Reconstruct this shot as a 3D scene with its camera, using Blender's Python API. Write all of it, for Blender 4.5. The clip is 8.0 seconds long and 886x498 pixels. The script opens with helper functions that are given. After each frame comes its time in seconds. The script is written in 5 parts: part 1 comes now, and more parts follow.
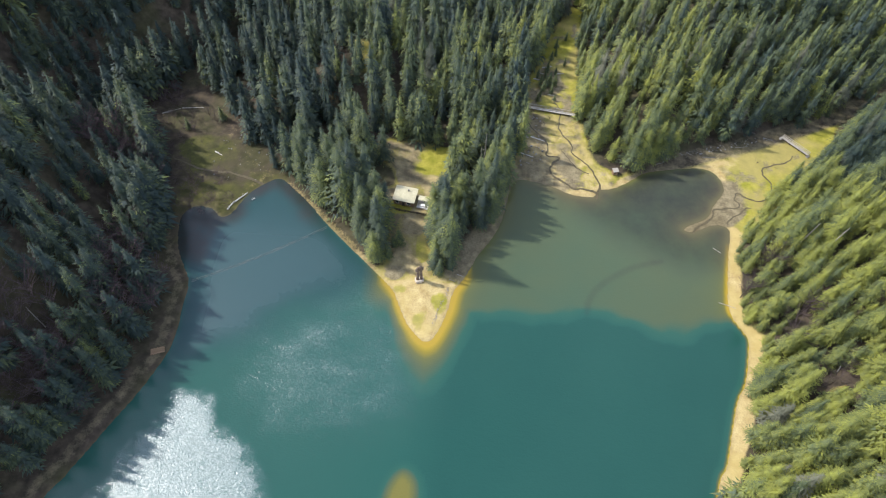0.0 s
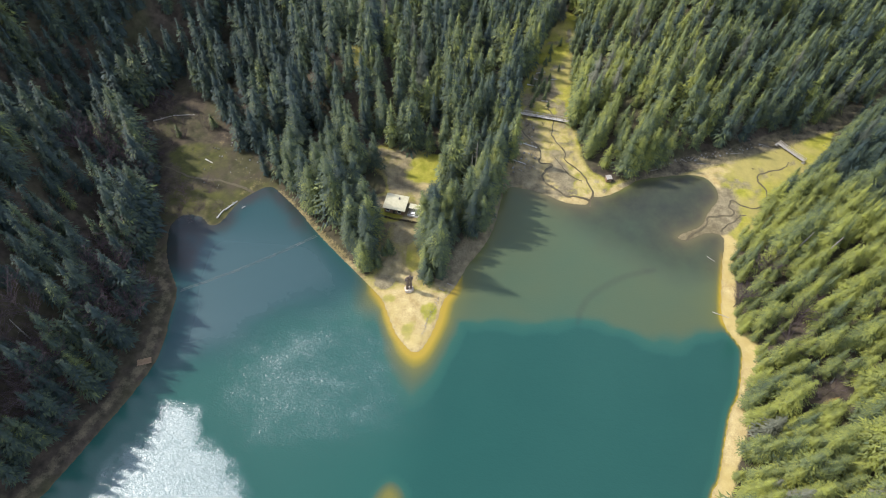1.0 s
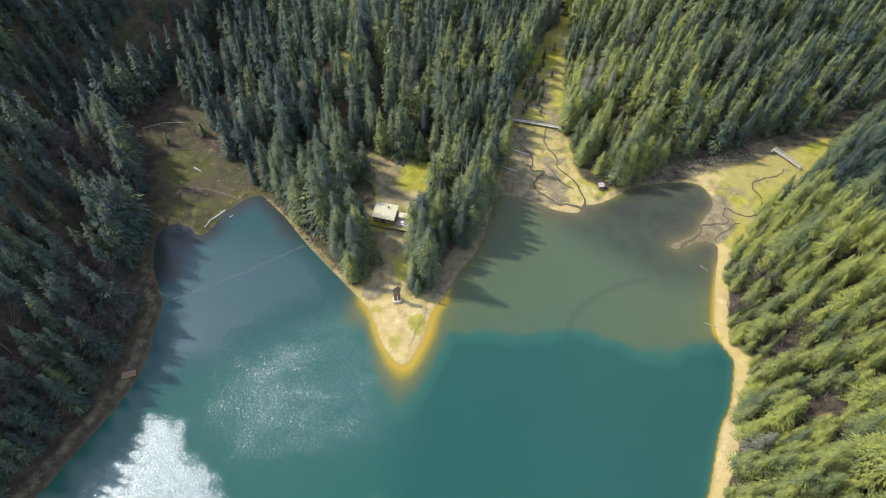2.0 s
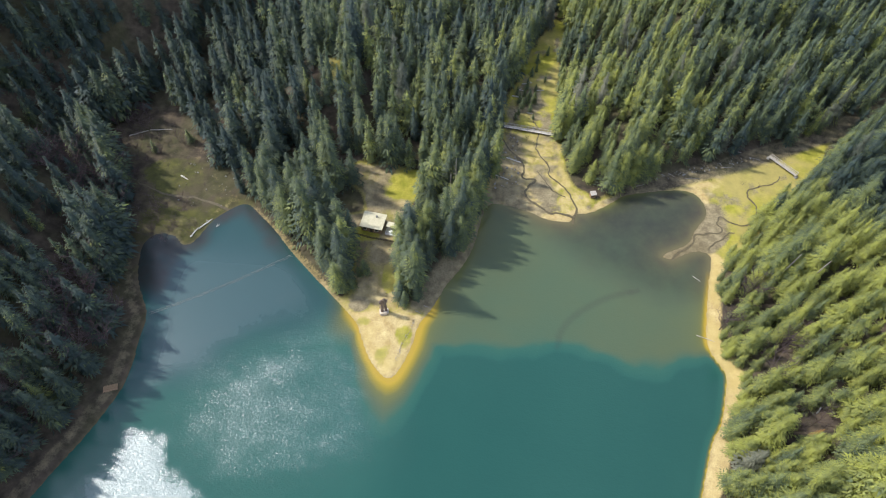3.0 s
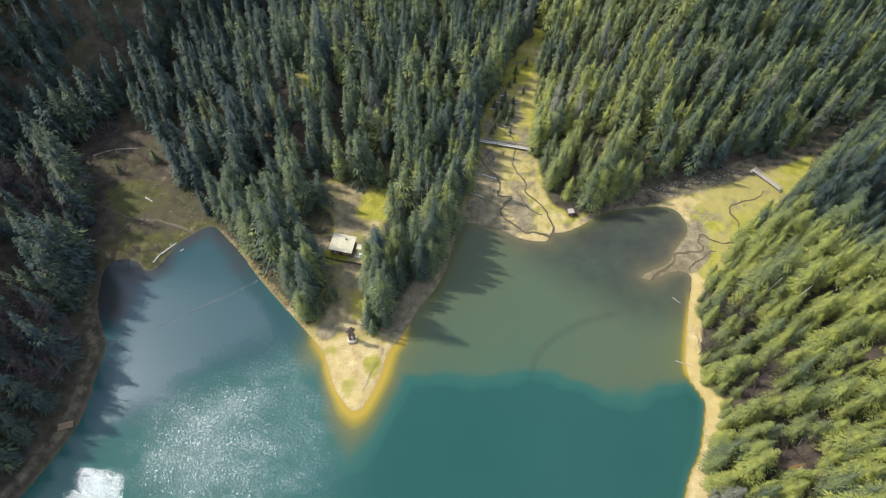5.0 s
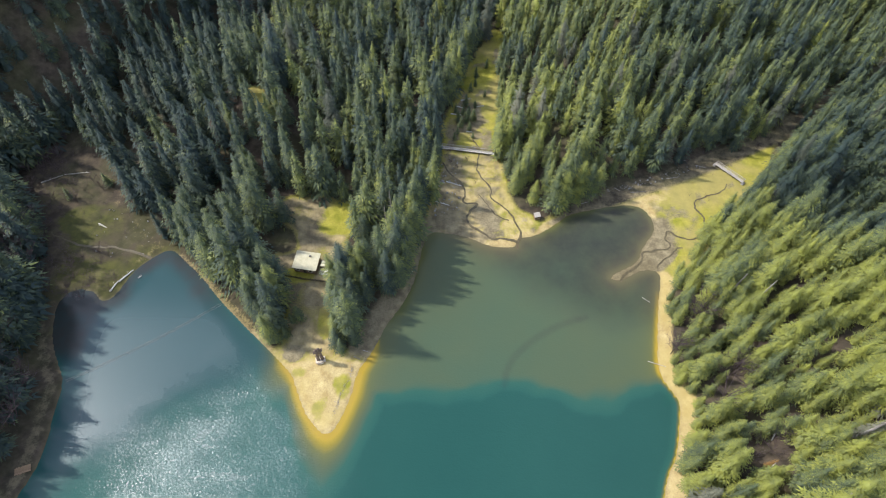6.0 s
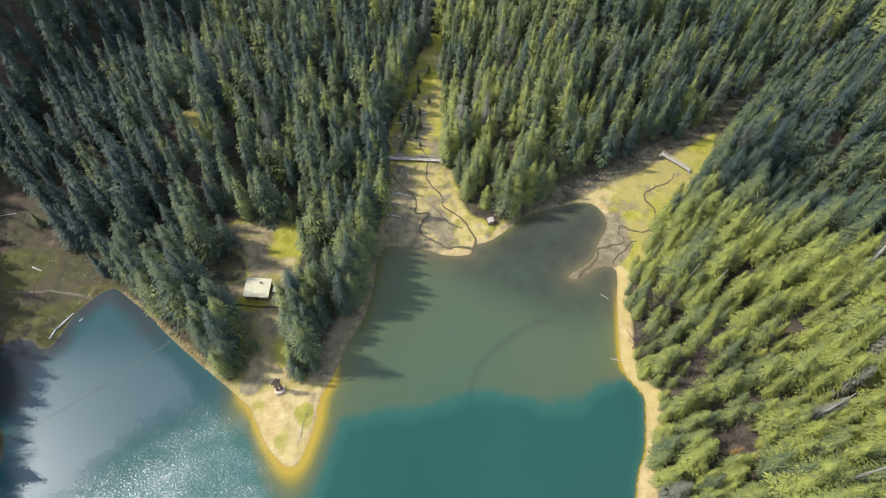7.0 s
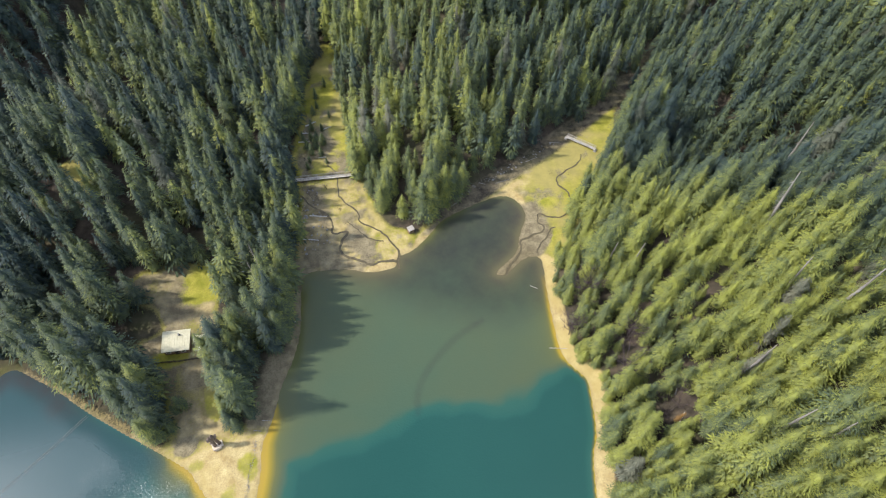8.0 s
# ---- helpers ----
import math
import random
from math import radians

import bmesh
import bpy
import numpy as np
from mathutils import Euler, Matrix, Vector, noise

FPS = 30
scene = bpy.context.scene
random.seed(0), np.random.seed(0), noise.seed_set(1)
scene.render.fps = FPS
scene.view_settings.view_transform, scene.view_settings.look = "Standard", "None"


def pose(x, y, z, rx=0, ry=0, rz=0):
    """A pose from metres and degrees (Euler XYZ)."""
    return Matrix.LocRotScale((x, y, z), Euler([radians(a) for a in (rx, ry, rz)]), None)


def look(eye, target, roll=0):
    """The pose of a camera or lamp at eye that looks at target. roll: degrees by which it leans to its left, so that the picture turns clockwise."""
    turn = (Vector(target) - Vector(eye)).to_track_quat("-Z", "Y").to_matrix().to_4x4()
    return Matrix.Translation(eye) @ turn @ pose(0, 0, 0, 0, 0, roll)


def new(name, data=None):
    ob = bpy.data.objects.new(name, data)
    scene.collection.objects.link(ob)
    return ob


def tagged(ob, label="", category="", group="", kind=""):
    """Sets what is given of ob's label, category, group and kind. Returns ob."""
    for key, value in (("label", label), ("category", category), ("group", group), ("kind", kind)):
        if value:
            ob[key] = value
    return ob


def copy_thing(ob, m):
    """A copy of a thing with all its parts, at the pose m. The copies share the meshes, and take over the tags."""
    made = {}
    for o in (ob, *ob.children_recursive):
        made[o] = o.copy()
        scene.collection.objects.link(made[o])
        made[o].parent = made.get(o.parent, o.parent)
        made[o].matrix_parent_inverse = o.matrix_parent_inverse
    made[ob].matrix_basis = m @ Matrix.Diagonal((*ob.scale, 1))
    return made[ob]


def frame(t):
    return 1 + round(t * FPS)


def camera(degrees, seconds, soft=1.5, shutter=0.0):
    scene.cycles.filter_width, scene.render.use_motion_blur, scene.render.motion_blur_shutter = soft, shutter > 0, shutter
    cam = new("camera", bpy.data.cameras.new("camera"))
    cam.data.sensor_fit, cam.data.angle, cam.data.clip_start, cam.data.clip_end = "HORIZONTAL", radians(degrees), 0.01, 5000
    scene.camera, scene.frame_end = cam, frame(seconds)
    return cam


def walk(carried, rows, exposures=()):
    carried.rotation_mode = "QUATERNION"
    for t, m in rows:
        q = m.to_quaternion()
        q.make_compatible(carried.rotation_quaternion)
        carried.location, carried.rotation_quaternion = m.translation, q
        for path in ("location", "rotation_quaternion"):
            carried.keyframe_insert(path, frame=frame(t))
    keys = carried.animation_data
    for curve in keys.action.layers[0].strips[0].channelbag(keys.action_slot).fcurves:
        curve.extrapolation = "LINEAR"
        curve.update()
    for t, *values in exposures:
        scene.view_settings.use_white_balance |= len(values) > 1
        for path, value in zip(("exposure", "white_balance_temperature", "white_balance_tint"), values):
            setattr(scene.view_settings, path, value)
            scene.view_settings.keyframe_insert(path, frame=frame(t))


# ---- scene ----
# camera and its way: level flight about 154 m over the lake
cam = camera(74.6, 8.0, soft=1.1)
PATH = [
    (0, (-0.588, -1.582, 153.556), (-0.592, -0.428, 151.923), 4.0),
    (0.5, (1.424, -0.079, 153.67), (1.414, 1.076, 152.038), 3.7),
    (1, (3.457, 1.558, 153.823), (3.44, 2.715, 152.191), 3.4),
    (1.5, (5.572, 3.543, 153.955), (5.549, 4.699, 152.323), 3.1),
    (3, (11.972, 10.797, 154.303), (11.934, 11.945, 152.665), 2.5),
    (3.5, (14.068, 13.416, 154.329), (14.026, 14.561, 152.689), 2.4),
    (4, (16.067, 16.14, 154.312), (16.02, 17.282, 152.67), 2.2),
    (4.5, (17.953, 18.887, 154.285), (17.905, 20.027, 152.642), 2.1),
    (6, (23.417, 26.835, 154.21), (23.458, 27.968, 152.562), 2.0),
    (6.5, (25.262, 29.399, 154.213), (25.346, 30.529, 152.565), 2.0),
    (7, (27.078, 31.984, 154.183), (27.237, 33.104, 152.534), 2.1),
    (7.5, (28.822, 34.645, 154.153), (29.089, 35.743, 152.503), 2.4),
    (8, (30.53, 37.368, 154.14), (30.918, 38.426, 152.487), 2.8),
]
walk(cam, [(t, look(eye, target, roll)) for t, eye, target, roll in PATH], exposures=[(0.0, 1.13, 6060, 13), (8.0, 1.13, 6060, 13)])

# ---- world, sun, exposure ----
SUN_AZ, SUN_EL = -75.0, 46.0          # degrees clockwise from +y, and above the horizon
world = bpy.data.worlds.new("world")
scene.world = world
world.use_nodes = True
wn, wl = world.node_tree.nodes, world.node_tree.links
sky = wn.new("ShaderNodeTexSky")
sky.sky_type = "NISHITA"
sky.sun_disc = False
sky.sun_elevation = radians(SUN_EL)
sky.sun_rotation = radians(SUN_AZ % 360)
sky.altitude = 900
# broken fair-weather cloud over the whole sky
cloud_noise = wn.new("ShaderNodeTexNoise")
for socket, value in (("Scale", 2.2), ("Detail", 4.0), ("Roughness", 0.45), ("Distortion", 0.2)):
    cloud_noise.inputs[socket].default_value = value
cover = wn.new("ShaderNodeMapRange")
for k, value in zip((1, 2, 3, 4), (0.40, 0.76, 0.0, 0.85)):
    cover.inputs[k].default_value = value
grey_sky = wn.new("ShaderNodeRGBToBW")
cloud_tone = wn.new("ShaderNodeMix")
cloud_tone.data_type, cloud_tone.blend_type = "RGBA", "MULTIPLY"
cloud_tone.inputs[0].default_value = 1.0
cloud_tone.inputs[7].default_value = (4.2, 4.4, 4.9, 1)
sky_mix = wn.new("ShaderNodeMix")
sky_mix.data_type = "RGBA"
wl.new(cloud_noise.outputs[0], cover.inputs[0])
wl.new(sky.outputs[0], grey_sky.inputs[0])
wl.new(grey_sky.outputs[0], cloud_tone.inputs[6])
wl.new(cover.outputs[0], sky_mix.inputs[0])
wl.new(sky.outputs[0], sky_mix.inputs[6])
wl.new(cloud_tone.outputs[2], sky_mix.inputs[7])
wl.new(sky_mix.outputs[2], wn["Background"].inputs[0])
wn["Background"].inputs[1].default_value = 0.15
sun_data = bpy.data.lights.new("sun", "SUN")
sun_data.energy, sun_data.angle, sun_data.color = 2.85, radians(0.53), (1.0, 0.955, 0.86)
sun = new("sun", sun_data)
sx = math.sin(radians(SUN_AZ)) * math.cos(radians(SUN_EL))
sy = math.cos(radians(SUN_AZ)) * math.cos(radians(SUN_EL))
sz = math.sin(radians(SUN_EL))
sun.matrix_world = look((sx * 400, sy * 400, sz * 400), (0, 0, 0))


# ---- materials ----
class Mat:
    """A node material with a few short-cuts."""

    def __init__(self, name, rough=0.8, spec=0.3, metal=0.0):
        self.m = bpy.data.materials.new(name)
        self.m.use_nodes = True
        self.n, self.l = self.m.node_tree.nodes, self.m.node_tree.links
        self.b = self.n["Principled BSDF"]
        self.b.inputs["Roughness"].default_value = rough
        self.b.inputs["Specular IOR Level"].default_value = spec
        self.b.inputs["Metallic"].default_value = metal
        self.co = self.n.new("ShaderNodeTexCoord").outputs["Object"]

    def world_co(self):
        self.co = self.n.new("ShaderNodeNewGeometry").outputs["Position"]

    def noise(self, scale, detail=4.0, rough=0.55, stretch=None, dist=0.0):
        t = self.n.new("ShaderNodeTexNoise")
        t.inputs["Scale"].default_value, t.inputs["Detail"].default_value = scale, detail
        t.inputs["Roughness"].default_value = rough
        t.inputs["Distortion"].default_value = dist
        co = self.co
        if stretch:
            mp = self.n.new("ShaderNodeMapping")
            mp.inputs["Scale"].default_value = stretch
            self.l.new(co, mp.inputs[0])
            co = mp.outputs[0]
        self.l.new(co, t.inputs["Vector"])
        return t.outputs[0]

    def attr(self, name, out=2):
        a = self.n.new("ShaderNodeAttribute")
        a.attribute_name = name
        return a.outputs[out]

    def ramp(self, fac, stops):
        r = self.n.new("ShaderNodeValToRGB")
        e = r.color_ramp.elements
        while len(e) < len(stops):
            e.new(0.5)
        for el, (p, c) in zip(e, stops):
            el.position = p
            el.color = (*c, 1) if len(c) == 3 else c
        self.l.new(fac, r.inputs[0])
        return r.outputs[0]

    def grey(self, fac, lo, hi, a=0.0, b=1.0):
        r = self.n.new("ShaderNodeMapRange")
        for k, v in zip((1, 2, 3, 4), (lo, hi, a, b)):
            r.inputs[k].default_value = v
        self.l.new(fac, r.inputs[0])
        return r.outputs[0]

    def put(self, socket, v):
        if hasattr(v, "is_output"):
            self.l.new(v, socket)
        elif isinstance(v, tuple):
            socket.default_value = (*v, 1)
        else:
            socket.default_value = v

    def mix(self, fac, a, b, how="MIX"):
        x = self.n.new("ShaderNodeMix")
        x.data_type, x.blend_type = "RGBA", how
        self.put(x.inputs[0], fac)
        self.put(x.inputs[6], a)
        self.put(x.inputs[7], b)
        return x.outputs[2]

    def math(self, op, a, b):
        x = self.n.new("ShaderNodeMath")
        x.operation = op
        self.put(x.inputs[0], a)
        self.put(x.inputs[1], b)
        return x.outputs[0]

    def vec(self, op, a, b):
        x = self.n.new("ShaderNodeVectorMath")
        x.operation = op
        self.l.new(a, x.inputs[0])
        if op == "SCALE":
            self.l.new(b, x.inputs["Scale"])
        else:
            x.inputs[1].default_value = b
        return x.outputs[0]

    def bump(self, h, strength, distance, before=None):
        x = self.n.new("ShaderNodeBump")
        x.inputs["Strength"].default_value, x.inputs["Distance"].default_value = strength, distance
        self.l.new(h, x.inputs["Height"])
        if before:
            self.l.new(before, x.inputs["Normal"])
        self.l.new(x.outputs[0], self.b.inputs["Normal"])
        return x.outputs[0]

    def colour(self, c):
        self.put(self.b.inputs["Base Color"], c)
        return self

    def rough(self, r):
        self.put(self.b.inputs["Roughness"], r)


def plain(name, dark, light, scale=2.0, rough=0.8, spec=0.3, bump=0.02, stretch=None):
    """A surface with grain at two scales between a darker and a lighter colour."""
    k = Mat(name, rough, spec)
    a = k.noise(scale, 5, 0.6, stretch)
    b = k.noise(scale * 6, 3, 0.6, stretch)
    c = k.mix(k.grey(a, 0.3, 0.7), dark, light)
    c = k.mix(k.grey(b, 0.35, 0.75, 0.0, 0.35), c, tuple(x * 0.6 for x in dark))
    k.colour(c)
    k.bump(b, 0.6, bump)
    return k.m


def make_foliage(name, dark, mid, light):
    k = Mat(name, 0.62, 0.25)
    k.world_co()
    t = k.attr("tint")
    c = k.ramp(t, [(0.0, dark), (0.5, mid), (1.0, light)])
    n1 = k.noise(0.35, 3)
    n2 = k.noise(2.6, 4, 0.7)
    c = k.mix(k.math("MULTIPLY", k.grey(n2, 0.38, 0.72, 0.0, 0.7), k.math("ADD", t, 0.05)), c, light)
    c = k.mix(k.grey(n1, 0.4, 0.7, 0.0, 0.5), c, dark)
    k.colour(c)
    thin = k.n.new("ShaderNodeBsdfTranslucent")
    k.l.new(k.mix(0.3, c, light), thin.inputs[0])
    both = k.n.new("ShaderNodeMixShader")
    both.inputs[0].default_value = 0.20
    k.l.new(k.b.outputs[0], both.inputs[1])
    k.l.new(thin.outputs[0], both.inputs[2])
    k.l.new(both.outputs[0], k.n["Material Output"].inputs[0])
    return k.m


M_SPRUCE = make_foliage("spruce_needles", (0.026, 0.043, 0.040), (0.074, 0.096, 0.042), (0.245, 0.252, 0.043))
M_SILVER = make_foliage("pale_needles", (0.055, 0.064, 0.042), (0.10, 0.102, 0.063), (0.165, 0.158, 0.10))
M_BARK = plain("bark", (0.06, 0.045, 0.035), (0.15, 0.12, 0.095), 3.0, 0.9, 0.1, 0.03, (1, 1, 0.25))
M_TWIG = plain("bare_twigs", (0.050, 0.035, 0.034), (0.125, 0.092, 0.085), 1.0, 0.9, 0.1)


def make_ground():
    k = Mat("ground", 0.92, 0.12)
    k.world_co()
    n_big, n_mid, n_fine = k.noise(0.06, 4), k.noise(0.35, 5, 0.6), k.noise(2.2, 5, 0.65)
    floor = k.mix(k.grey(n_mid, 0.35, 0.65), (0.034, 0.028, 0.019), (0.085, 0.064, 0.042))
    floor = k.mix(k.grey(n_big, 0.45, 0.65, 0.0, 0.45), floor, (0.060, 0.065, 0.020))
    sand = k.mix(k.grey(n_mid, 0.35, 0.7), (0.30, 0.215, 0.085), (0.47, 0.37, 0.165))
    sand = k.mix(k.grey(n_fine, 0.42, 0.68, 0.0, 0.55), sand, (0.21, 0.155, 0.075))
    sand = k.mix(k.grey(n_big, 0.48, 0.62, 0.0, 0.6), sand, (0.35, 0.265, 0.088))
    grass = k.mix(k.grey(n_mid, 0.35, 0.65), (0.185, 0.180, 0.018), (0.315, 0.275, 0.042))
    grass = k.mix(k.grey(n_fine, 0.4, 0.7, 0.0, 0.45), grass, (0.13, 0.12, 0.028))
    grass = k.mix(k.grey(n_big, 0.42, 0.58, 0.0, 0.6), grass, (0.27, 0.21, 0.085))
    mud = k.mix(k.grey(n_mid, 0.35, 0.7), (0.125, 0.10, 0.056), (0.25, 0.205, 0.115))
    mud = k.mix(k.grey(n_fine, 0.45, 0.7, 0.0, 0.6), mud, (0.075, 0.06, 0.035))
    # Marsh tones set dark: part of the shade over this meadow is painted in.
    marsh = k.mix(k.grey(n_mid, 0.35, 0.65), (0.040, 0.043, 0.014), (0.085, 0.082, 0.022))
    marsh = k.mix(k.grey(n_big, 0.42, 0.60), marsh, (0.070, 0.056, 0.034))
    marsh = k.mix(k.grey(n_fine, 0.45, 0.7, 0.0, 0.6), marsh, (0.055, 0.046, 0.024))
    wob = k.math("MULTIPLY", k.math("SUBTRACT", k.math("ADD", k.math("MULTIPLY", n_fine, 0.6), k.math("MULTIPLY", n_mid, 0.4)), 0.5), 1.6)

    def mask(name):
        return k.grey(k.math("ADD", k.attr(name), wob), 0.26, 0.74)

    c = k.mix(mask("grass"), floor, grass)
    c = k.mix(mask("marsh"), c, marsh)
    c = k.mix(mask("mud"), c, mud)
    c = k.mix(mask("sand"), c, sand)
    wet = k.attr("wet")
    c = k.mix(k.math("MULTIPLY", wet, 0.45), c, (0.10, 0.075, 0.03))
    k.colour(c)
    k.rough(k.grey(wet, 0.0, 1.0, 0.92, 0.45))
    k.bump(n_fine, 0.7, 0.12)
    return k.m


def make_water():
    k = Mat("lake_water", 0.1, 0.13)
    k.world_co()
    d = k.attr("depth")
    n = k.noise(0.05, 4)
    d2 = k.math("ADD", d, k.math("MULTIPLY", k.math("SUBTRACT", n, 0.5), 0.10))
    c = k.ramp(d2, [(0.0, (0.27, 0.18, 0.030)), (0.08, (0.27, 0.185, 0.022)), (0.17, (0.18, 0.14, 0.020)),
                    (0.28, (0.090, 0.092, 0.031)), (0.42, (0.058, 0.075, 0.038)), (0.62, (0.023, 0.071, 0.050)),
                    (0.86, (0.018, 0.064, 0.048)), (1.0, (0.013, 0.050, 0.039))])
    # Blue-grey over the western bay stands in for the sky reflected there.
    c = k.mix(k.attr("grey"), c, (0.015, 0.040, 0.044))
    silt_and_shade = k.attr("silt_and_shade")
    # Dark tone: silty water and old bed, plus painted tree reflections and shadow.
    c = k.mix(k.math("MULTIPLY", silt_and_shade, k.grey(k.noise(0.16, 5, 0.65), 0.3, 0.7, 0.70, 1.2)), c, (0.028, 0.029, 0.025))
    c = k.mix(k.attr("flat"), c, (0.095, 0.074, 0.044))
    k.colour(c)
    gust, breeze, shelter = k.attr("gust"), k.attr("breeze"), k.attr("shelter")
    streak = k.grey(k.noise(0.10, 5, 0.6, (1.0, 1.8, 1.0)), 0.36, 0.64, 0.75, 1.05)
    torn = k.math("MULTIPLY", k.math("SUBTRACT", k.noise(0.22, 8, 0.8), 0.5), 2.2)
    gust = k.math("MULTIPLY", k.grey(k.math("ADD", gust, torn), 0.10, 0.95), k.grey(gust, 0.0, 0.3))
    breeze = k.math("MULTIPLY", k.grey(k.math("ADD", breeze, k.math("MULTIPLY", torn, 0.25)), 0.10, 0.85), streak)
    # small facets that tilt every way, more where the wind is on the water
    cells = k.n.new("ShaderNodeTexVoronoi")
    cells.inputs["Scale"].default_value = 9.0
    shrink = k.n.new("ShaderNodeMapping")
    shrink.inputs["Scale"].default_value = (1.0, 1.45, 1.0)
    k.l.new(k.co, shrink.inputs[0])
    k.l.new(shrink.outputs[0], cells.inputs["Vector"])
    # IOR raised in both wind patches, beyond water's own, to whiten the glint.
    k.put(k.b.inputs["IOR"], k.math("MAXIMUM", k.grey(gust, 0.0, 1.0, 1.40, 1.56), k.grey(breeze, 0.0, 1.0, 1.40, 1.48)))
    tilt = k.math("ADD", k.math("MAXIMUM", k.math("MULTIPLY", gust, 0.42), k.math("MULTIPLY", breeze, 0.42)), 0.012)
    normal = k.vec("ADD", k.vec("SCALE", k.vec("MULTIPLY", k.vec("SUBTRACT", cells.outputs["Color"], (0.5, 0.5, 0.5)), (1, 1, 0)), tilt), (0, 0, 1))
    normal = k.vec("NORMALIZE", normal, (0, 0, 0))
    calm = k.math("MAXIMUM", shelter, k.attr("still"))
    h = k.math("ADD", k.noise(1.6, 2, 0.5, (1.0, 1.35, 1.0)), k.math("MULTIPLY", k.noise(0.6, 2, 0.5, (1.0, 1.5, 1.0)), 0.6))
    wind = k.math("ADD", k.grey(calm, 0.0, 1.0, 0.12, 0.02), k.math("MULTIPLY", k.math("MAXIMUM", gust, breeze), 0.22))
    k.bump(k.math("MULTIPLY", h, wind), 1.0, 0.19, normal)
    # Specular raised in the wind patches and western bay to brighten reflections.
    k.put(k.b.inputs["Specular IOR Level"], k.math("MAXIMUM", k.math("MAXIMUM", k.math("SUBTRACT", k.grey(gust, 0.0, 1.0, 0.26, 1.0), k.math("MULTIPLY", k.attr("still"), 0.15)), k.math("MULTIPLY", breeze, 0.52)), k.math("MULTIPLY", shelter, 0.58)))
    k.rough(k.math("ADD", k.math("ADD", k.grey(gust, 0.0, 1.0, 0.09, 0.38), k.math("MULTIPLY", breeze, 0.18)), k.math("MULTIPLY", shelter, 0.20)))
    return k.m


M_GROUND = make_ground()
M_WATER = make_water()
M_STREAM = plain("stream_bed_wet", (0.055, 0.043, 0.020), (0.115, 0.09, 0.044), 1.2, 0.5, 0.25)
M_ROOF = plain("roof_sheet_pale", (0.40, 0.36, 0.225), (0.53, 0.48, 0.31), 0.8, 0.6, 0.3)
M_WALLWOOD = plain("wall_boards", (0.16, 0.10, 0.055), (0.30, 0.20, 0.11), 1.5, 0.8, 0.2)
M_GREYWOOD = plain("weathered_wood", (0.24, 0.21, 0.17), (0.42, 0.38, 0.31), 2.0, 0.85, 0.2, 0.02, (1, 1, 1))
M_LOG = plain("bleached_log", (0.36, 0.33, 0.28), (0.62, 0.58, 0.50), 2.5, 0.85, 0.2)
M_SNAG = plain("grey_dead_wood", (0.17, 0.15, 0.12), (0.34, 0.30, 0.245), 2.0, 0.9, 0.15)
M_CARVED = plain("carved_wood_brown", (0.10, 0.07, 0.05), (0.24, 0.18, 0.13), 1.5, 0.85, 0.2)
M_STONE = plain("plinth_stone", (0.40, 0.325, 0.235), (0.60, 0.51, 0.38), 1.5, 0.85, 0.2)


# ---- plan: shore and clearings, metres on the ground ----
def smooth(pts, n=5, closed=True):
    """A Catmull-Rom line through the points."""
    p = np.array(pts, float)
    out, m = [], len(p)
    for i in range(m if closed else m - 1):
        if closed:
            a, b, c, d = p[i - 1], p[i], p[(i + 1) % m], p[(i + 2) % m]
        else:
            a, b, c, d = p[max(i - 1, 0)], p[i], p[i + 1], p[min(i + 2, m - 1)]
        for t in np.arange(n) / n:
            out.append(0.5 * (2 * b + (c - a) * t + (2 * a - 5 * b + 4 * c - d) * t * t + (3 * b - a - 3 * c + d) * t ** 3))
    if not closed:
        out.append(p[-1])
    return np.array(out)


SHORE_EAST = [(38, -70), (58, -10), (72.7, 36.1), (76.7, 43.6), (79.1, 49.6), (81.1, 55.1), (84.1, 62.5), (87.4, 67.7), (89.9, 74.8), (91.6, 81.3),
              (90.9, 84.1), (89.1, 87.7), (88.1, 92.6), (90, 102), (92.7, 113.2), (95.0, 121)]
SHORE_NORTH = [(94.5, 124.5), (89.8, 124.7), (82.5, 121.0), (80.0, 122.9), (88.5, 127.8), (92.1, 133.7), (97.2, 140.8), (97, 146.6), (94.1, 150.5),
               (87.9, 151.0), (78.4, 149.2), (69.8, 146.7), (64.1, 142.3), (57.5, 138.2), (52.4, 136.9), (50.1, 133.6), (42.2, 134.1),
               (35.5, 137.2), (28.5, 138.9), (22.8, 138.5)]
SHORE_POINT = [(20.6, 132.1), (19, 123.1), (17.5, 118.1), (14.7, 112), (10.3, 104.8), (6.9, 97), (3.3, 91.0), (1.9, 84.2), (0.0, 78.4), (-2.0, 74.6),
               (-3.8, 73.5), (-6.0, 74.2), (-9.9, 78.6), (-12.5, 83.5), (-15.2, 89.4), (-18.2, 92.8), (-26.4, 100.5), (-32.8, 106.6),
               (-39.4, 112.9), (-46.5, 120.7), (-53.7, 127.5), (-59, 131.5)]
SHORE_WEST = [(-63.8, 129.1), (-68.3, 123.6), (-71.6, 115.2), (-75, 113.2), (-78.7, 116.4), (-84.5, 116.8), (-87.1, 113.2), (-86.7, 107.4),
              (-84.3, 99.7), (-80, 92.6), (-77.3, 87.7), (-76.5, 79.8), (-75.7, 72.4), (-75.8, 65.2), (-77.2, 60), (-79.5, 53.2), (-82.4, 46.8),
              (-85.2, 40.6), (-87.8, 34.7), (-90.3, 29.1), (-93, 20), (-88, -20), (-60, -70), (-10, -95)]
